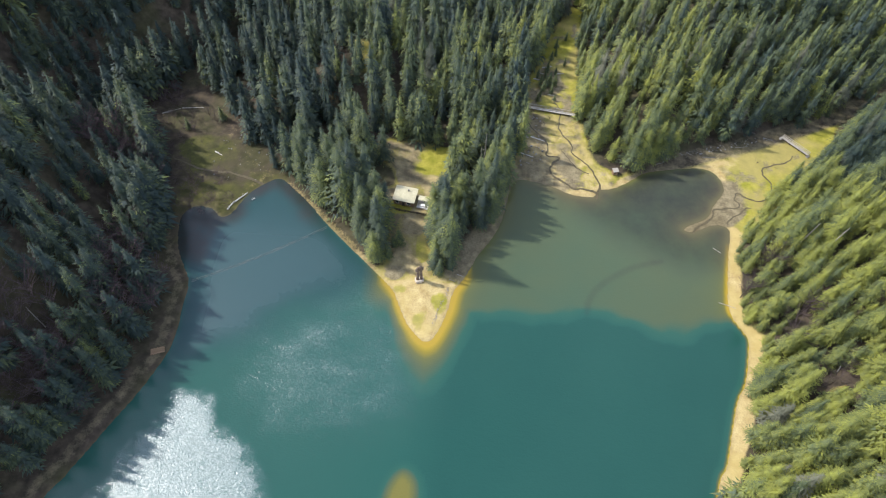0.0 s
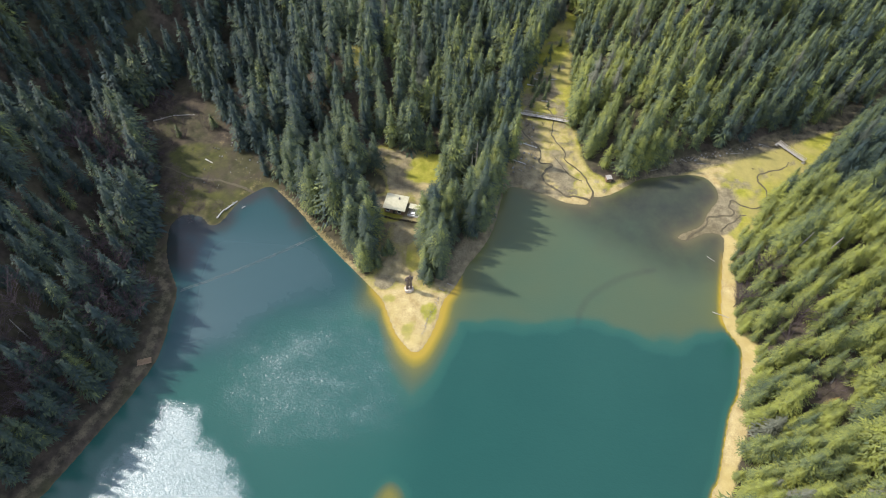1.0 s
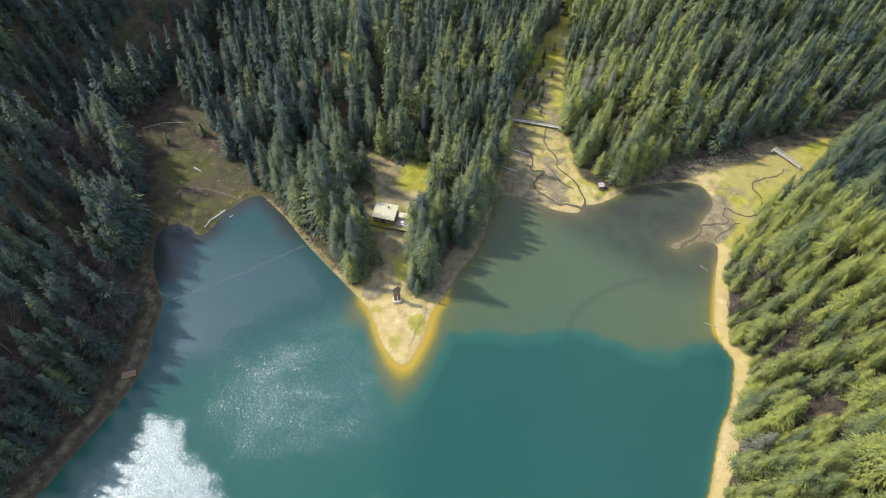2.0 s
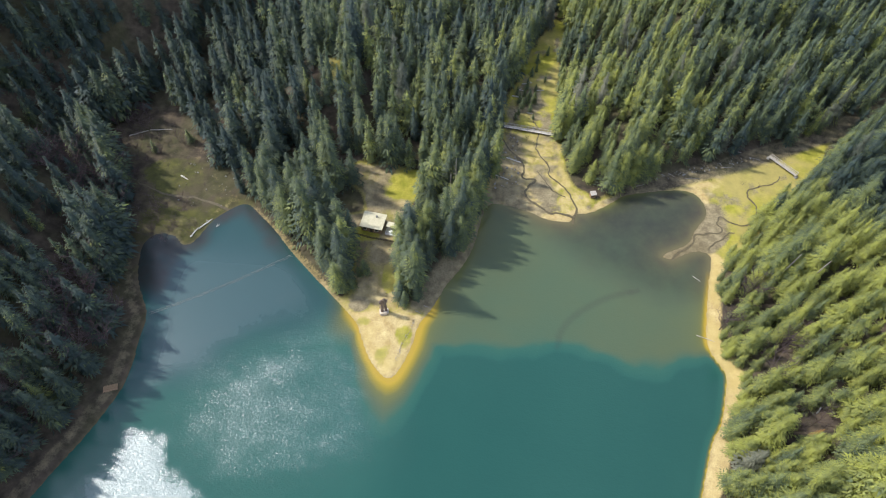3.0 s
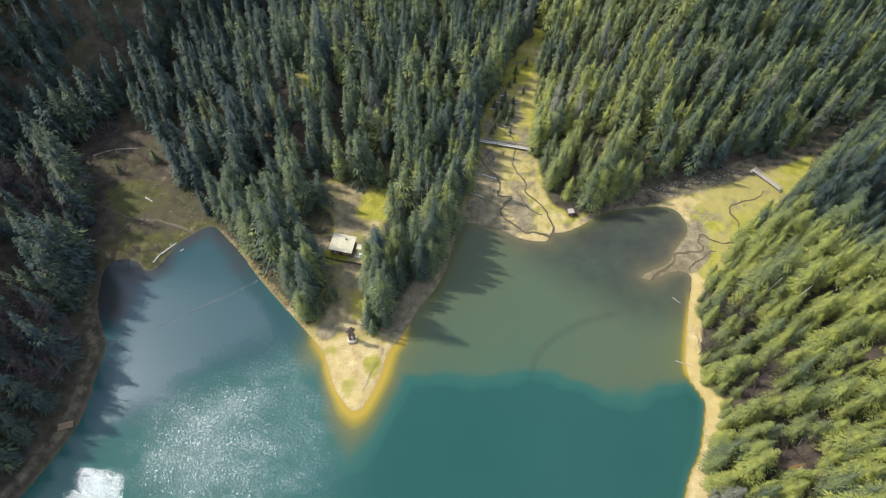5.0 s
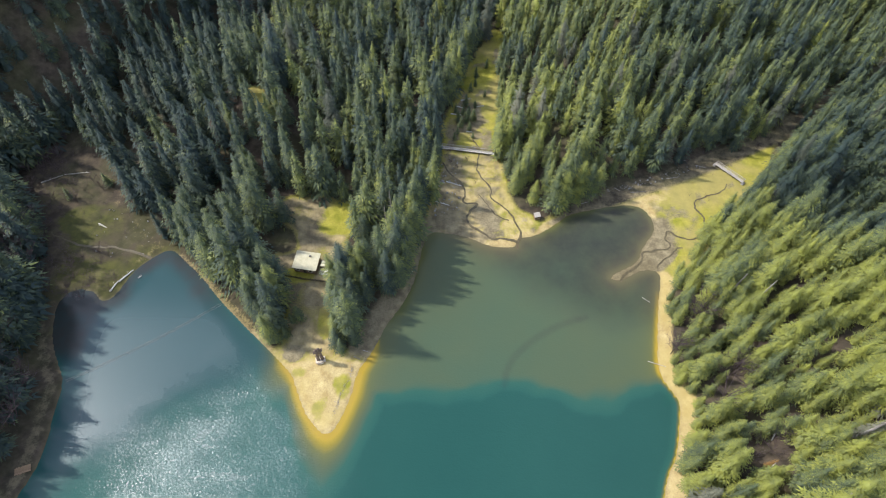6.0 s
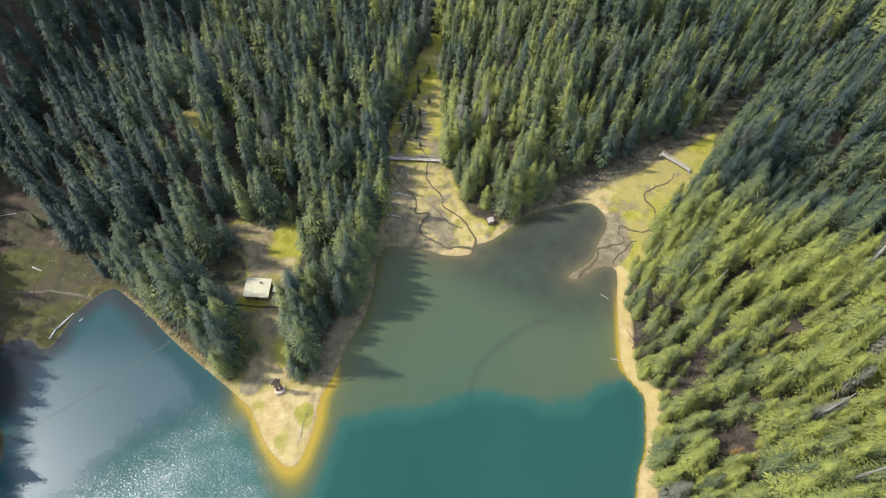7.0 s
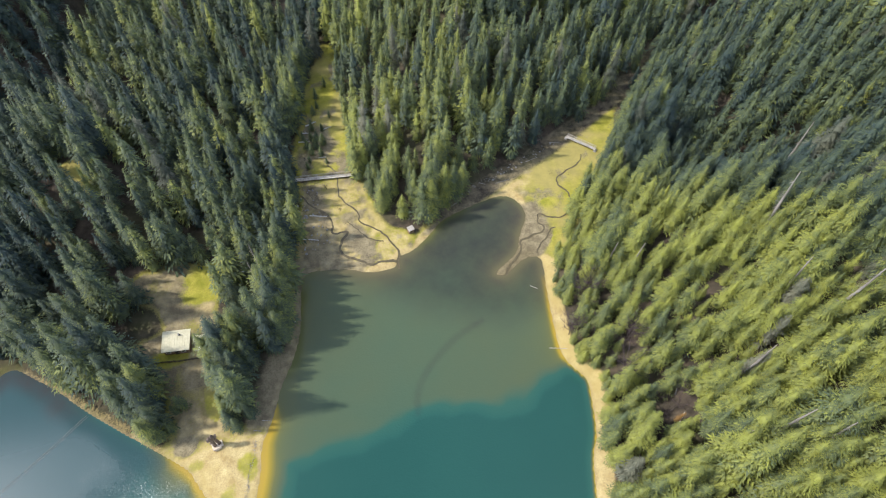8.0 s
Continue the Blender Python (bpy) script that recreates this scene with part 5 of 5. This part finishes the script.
def rope():
    """Two floating lines across the western bay."""
    for off in (0.0, 0.55):
        cu = bpy.data.curves.new("floating_rope", "CURVE")
        cu.dimensions, cu.bevel_depth, cu.bevel_resolution = "3D", 0.03, 1
        sp = cu.splines.new("POLY")
        sp.points.add(24)
        for k, p in enumerate(sp.points):
            s = k / 24
            p.co = (-76.8 + 37.2 * s + 0.5 * math.sin(3.1 * s) + off * 0.6, 88.4 + 24.3 * s - 0.8 * math.sin(3.1 * s) - off * 0.9 + 0.05 * math.sin(30 * s), 0.04, 1)
        cu.materials.append(M_GREYWOOD)
        tagged(new("floating_rope", cu), "thin pale rope floating across the bay", "rope")


rope()


def stand(name, arrays, mat, trunk, places, label, category, group, tint=0.5, wide=1.0):
    """Single trees with a trunk and a crown, at (x, y, height)."""
    first = []
    for i, (v, t, c) in enumerate(arrays):
        root = new(name)
        tagged(root, label, category, group)
        if trunk:
            part("trunk", tri_mesh("trunk", *cone_arrays(trunk, trunk * 0.25, -0.03, 0.9), M_BARK), root)
        part("crown" if trunk else "stem", tri_mesh("crown", v, t, mat, np.clip(tint + c, 0, 1)), root)
        first.append(root)
    r = random.Random(len(places))
    for i, (x, y, h) in enumerate(places):
        m = pose(x, y, gz(x, y) - 0.1, r.uniform(-3, 3), r.uniform(-3, 3), r.uniform(0, 360))
        root = first[i] if i < len(first) else copy_thing(first[i % len(first)], m)
        root.matrix_basis = m @ Matrix.Diagonal((h * wide, h * wide, h, 1))


stand("dead_tree", SNAG, M_SNAG, 0, [(142.6, 97.2, 25), (135.8, 79.5, 21), (144.1, 71.6, 24), (116.2, 50.7, 24), (109.4, 52.6, 17), (120.9, 66.4, 20), (122.8, 46, 21), (107.8, 109.2, 17),
      (111.2, 103.9, 19), (170, 120, 24), (9.5, 136, 17), (11, 141, 19), (77.2, 170.7, 12), (-96, 78, 12), (-101, 62, 10)], "bare bleached dead spruce trunk with broken twigs", "tree", "dead trees")
stand("bare_tree", BARE, M_TWIG, 0.014, [(99.5, 105.3, 14), (101.5, 106.5, 12), (92.6, 96.4, 11), (94.2, 97.6, 10), (105.8, 88.9, 12), (99.0, 79.8, 15), (106.5, 66.0, 8), (109.5, 69.5, 8), (104.6, 87.4, 11), (95.5, 38.5, 9), (92, 62.5, 7), (103, 65.5, 7),
      (105, 70, 6), (61, 148, 5), (63.5, 147, 5), (-94, 150, 5), (-88, 156, 6), (-91, 158, 6), (-100, 157, 5), (36, 170, 3), (30, 169, 3), (32.5, 166, 3)], "leafless brown broadleaf tree", "tree", "bare trees")
stand("young_spruce", FINE[:4], M_SPRUCE, 0.012, [(-23.0, 101.9, 6.5), (-20.6, 101.0, 7.5), (-18.3, 101.6, 7), (-15.0, 107.3, 8), (-16.8, 106.0, 6), (34.2, 187.8, 6), (36.5, 190.5, 7), (39, 192, 6), (33, 184, 4),
      (37.5, 186, 5), (35.5, 195, 5), (40, 199, 4), (44, 205, 4), (41, 216, 6), (33.5, 190.5, 6), (37.5, 194.5, 5), (32.5, 196, 5), (36.5, 200, 6), (38.5, 208, 5), (40.5, 211, 4), (45.5, 222, 5), (31.8, 181, 4), (38.5, 182, 3), (67.5, 149.5, 8), (65.5, 147.5, 6), (-97, 152, 6), (-86, 158, 7)],
      "young green spruce on open ground", "tree", "young spruces", 0.45, 1.7)
stand("rusty_spruce", FINE[4:5], M_RUST, 0.012, [(105.2, 63.0, 7), (103.0, 61.2, 5)], "small spruce with rusty orange needles in a gap", "tree", "rusty spruces")


def rocks(label, n, area, size, seed):
    """Loose stones strewn along a shore, joined."""
    r = random.Random(seed)
    bm = bmesh.new()
    for k in range(n):
        x, y = area(r)
        s = size * r.uniform(0.4, 1.3)
        m = Matrix.Translation((x, y, gz(x, y) + 0.15 * s)) @ Euler((r.random() * 6, r.random() * 6, r.random() * 6)).to_matrix().to_4x4() @ Matrix.Diagonal((s, s * r.uniform(0.6, 1), s * r.uniform(0.4, 0.8), 1))
        vs = bmesh.ops.create_icosphere(bm, subdivisions=1, radius=0.5, matrix=m)["verts"]
        for v in vs:
            v.co += Vector((r.uniform(-1, 1), r.uniform(-1, 1), r.uniform(-1, 1))) * 0.09 * s
    return tagged(new("shore_stones", mesh_of("shore_stones", bm, M_ROCK)), label, "stones", kind="stuff")


rocks("grey stones and debris on the stream flat", 70, lambda r: (r.uniform(22.5, 33), r.uniform(146, 172)), 0.8, 4)
rocks("grey stones along the shaded northern bank", 60, lambda r: (lambda t: (66 + 52 * t + r.uniform(-2, 2), 150.5 + 17 * t + r.uniform(-1.5, 1.5)))(r.random()), 0.7, 5)
rocks("pale debris on the marsh", 26, lambda r: (r.uniform(-84, -66), r.uniform(128, 152)), 0.6, 6)
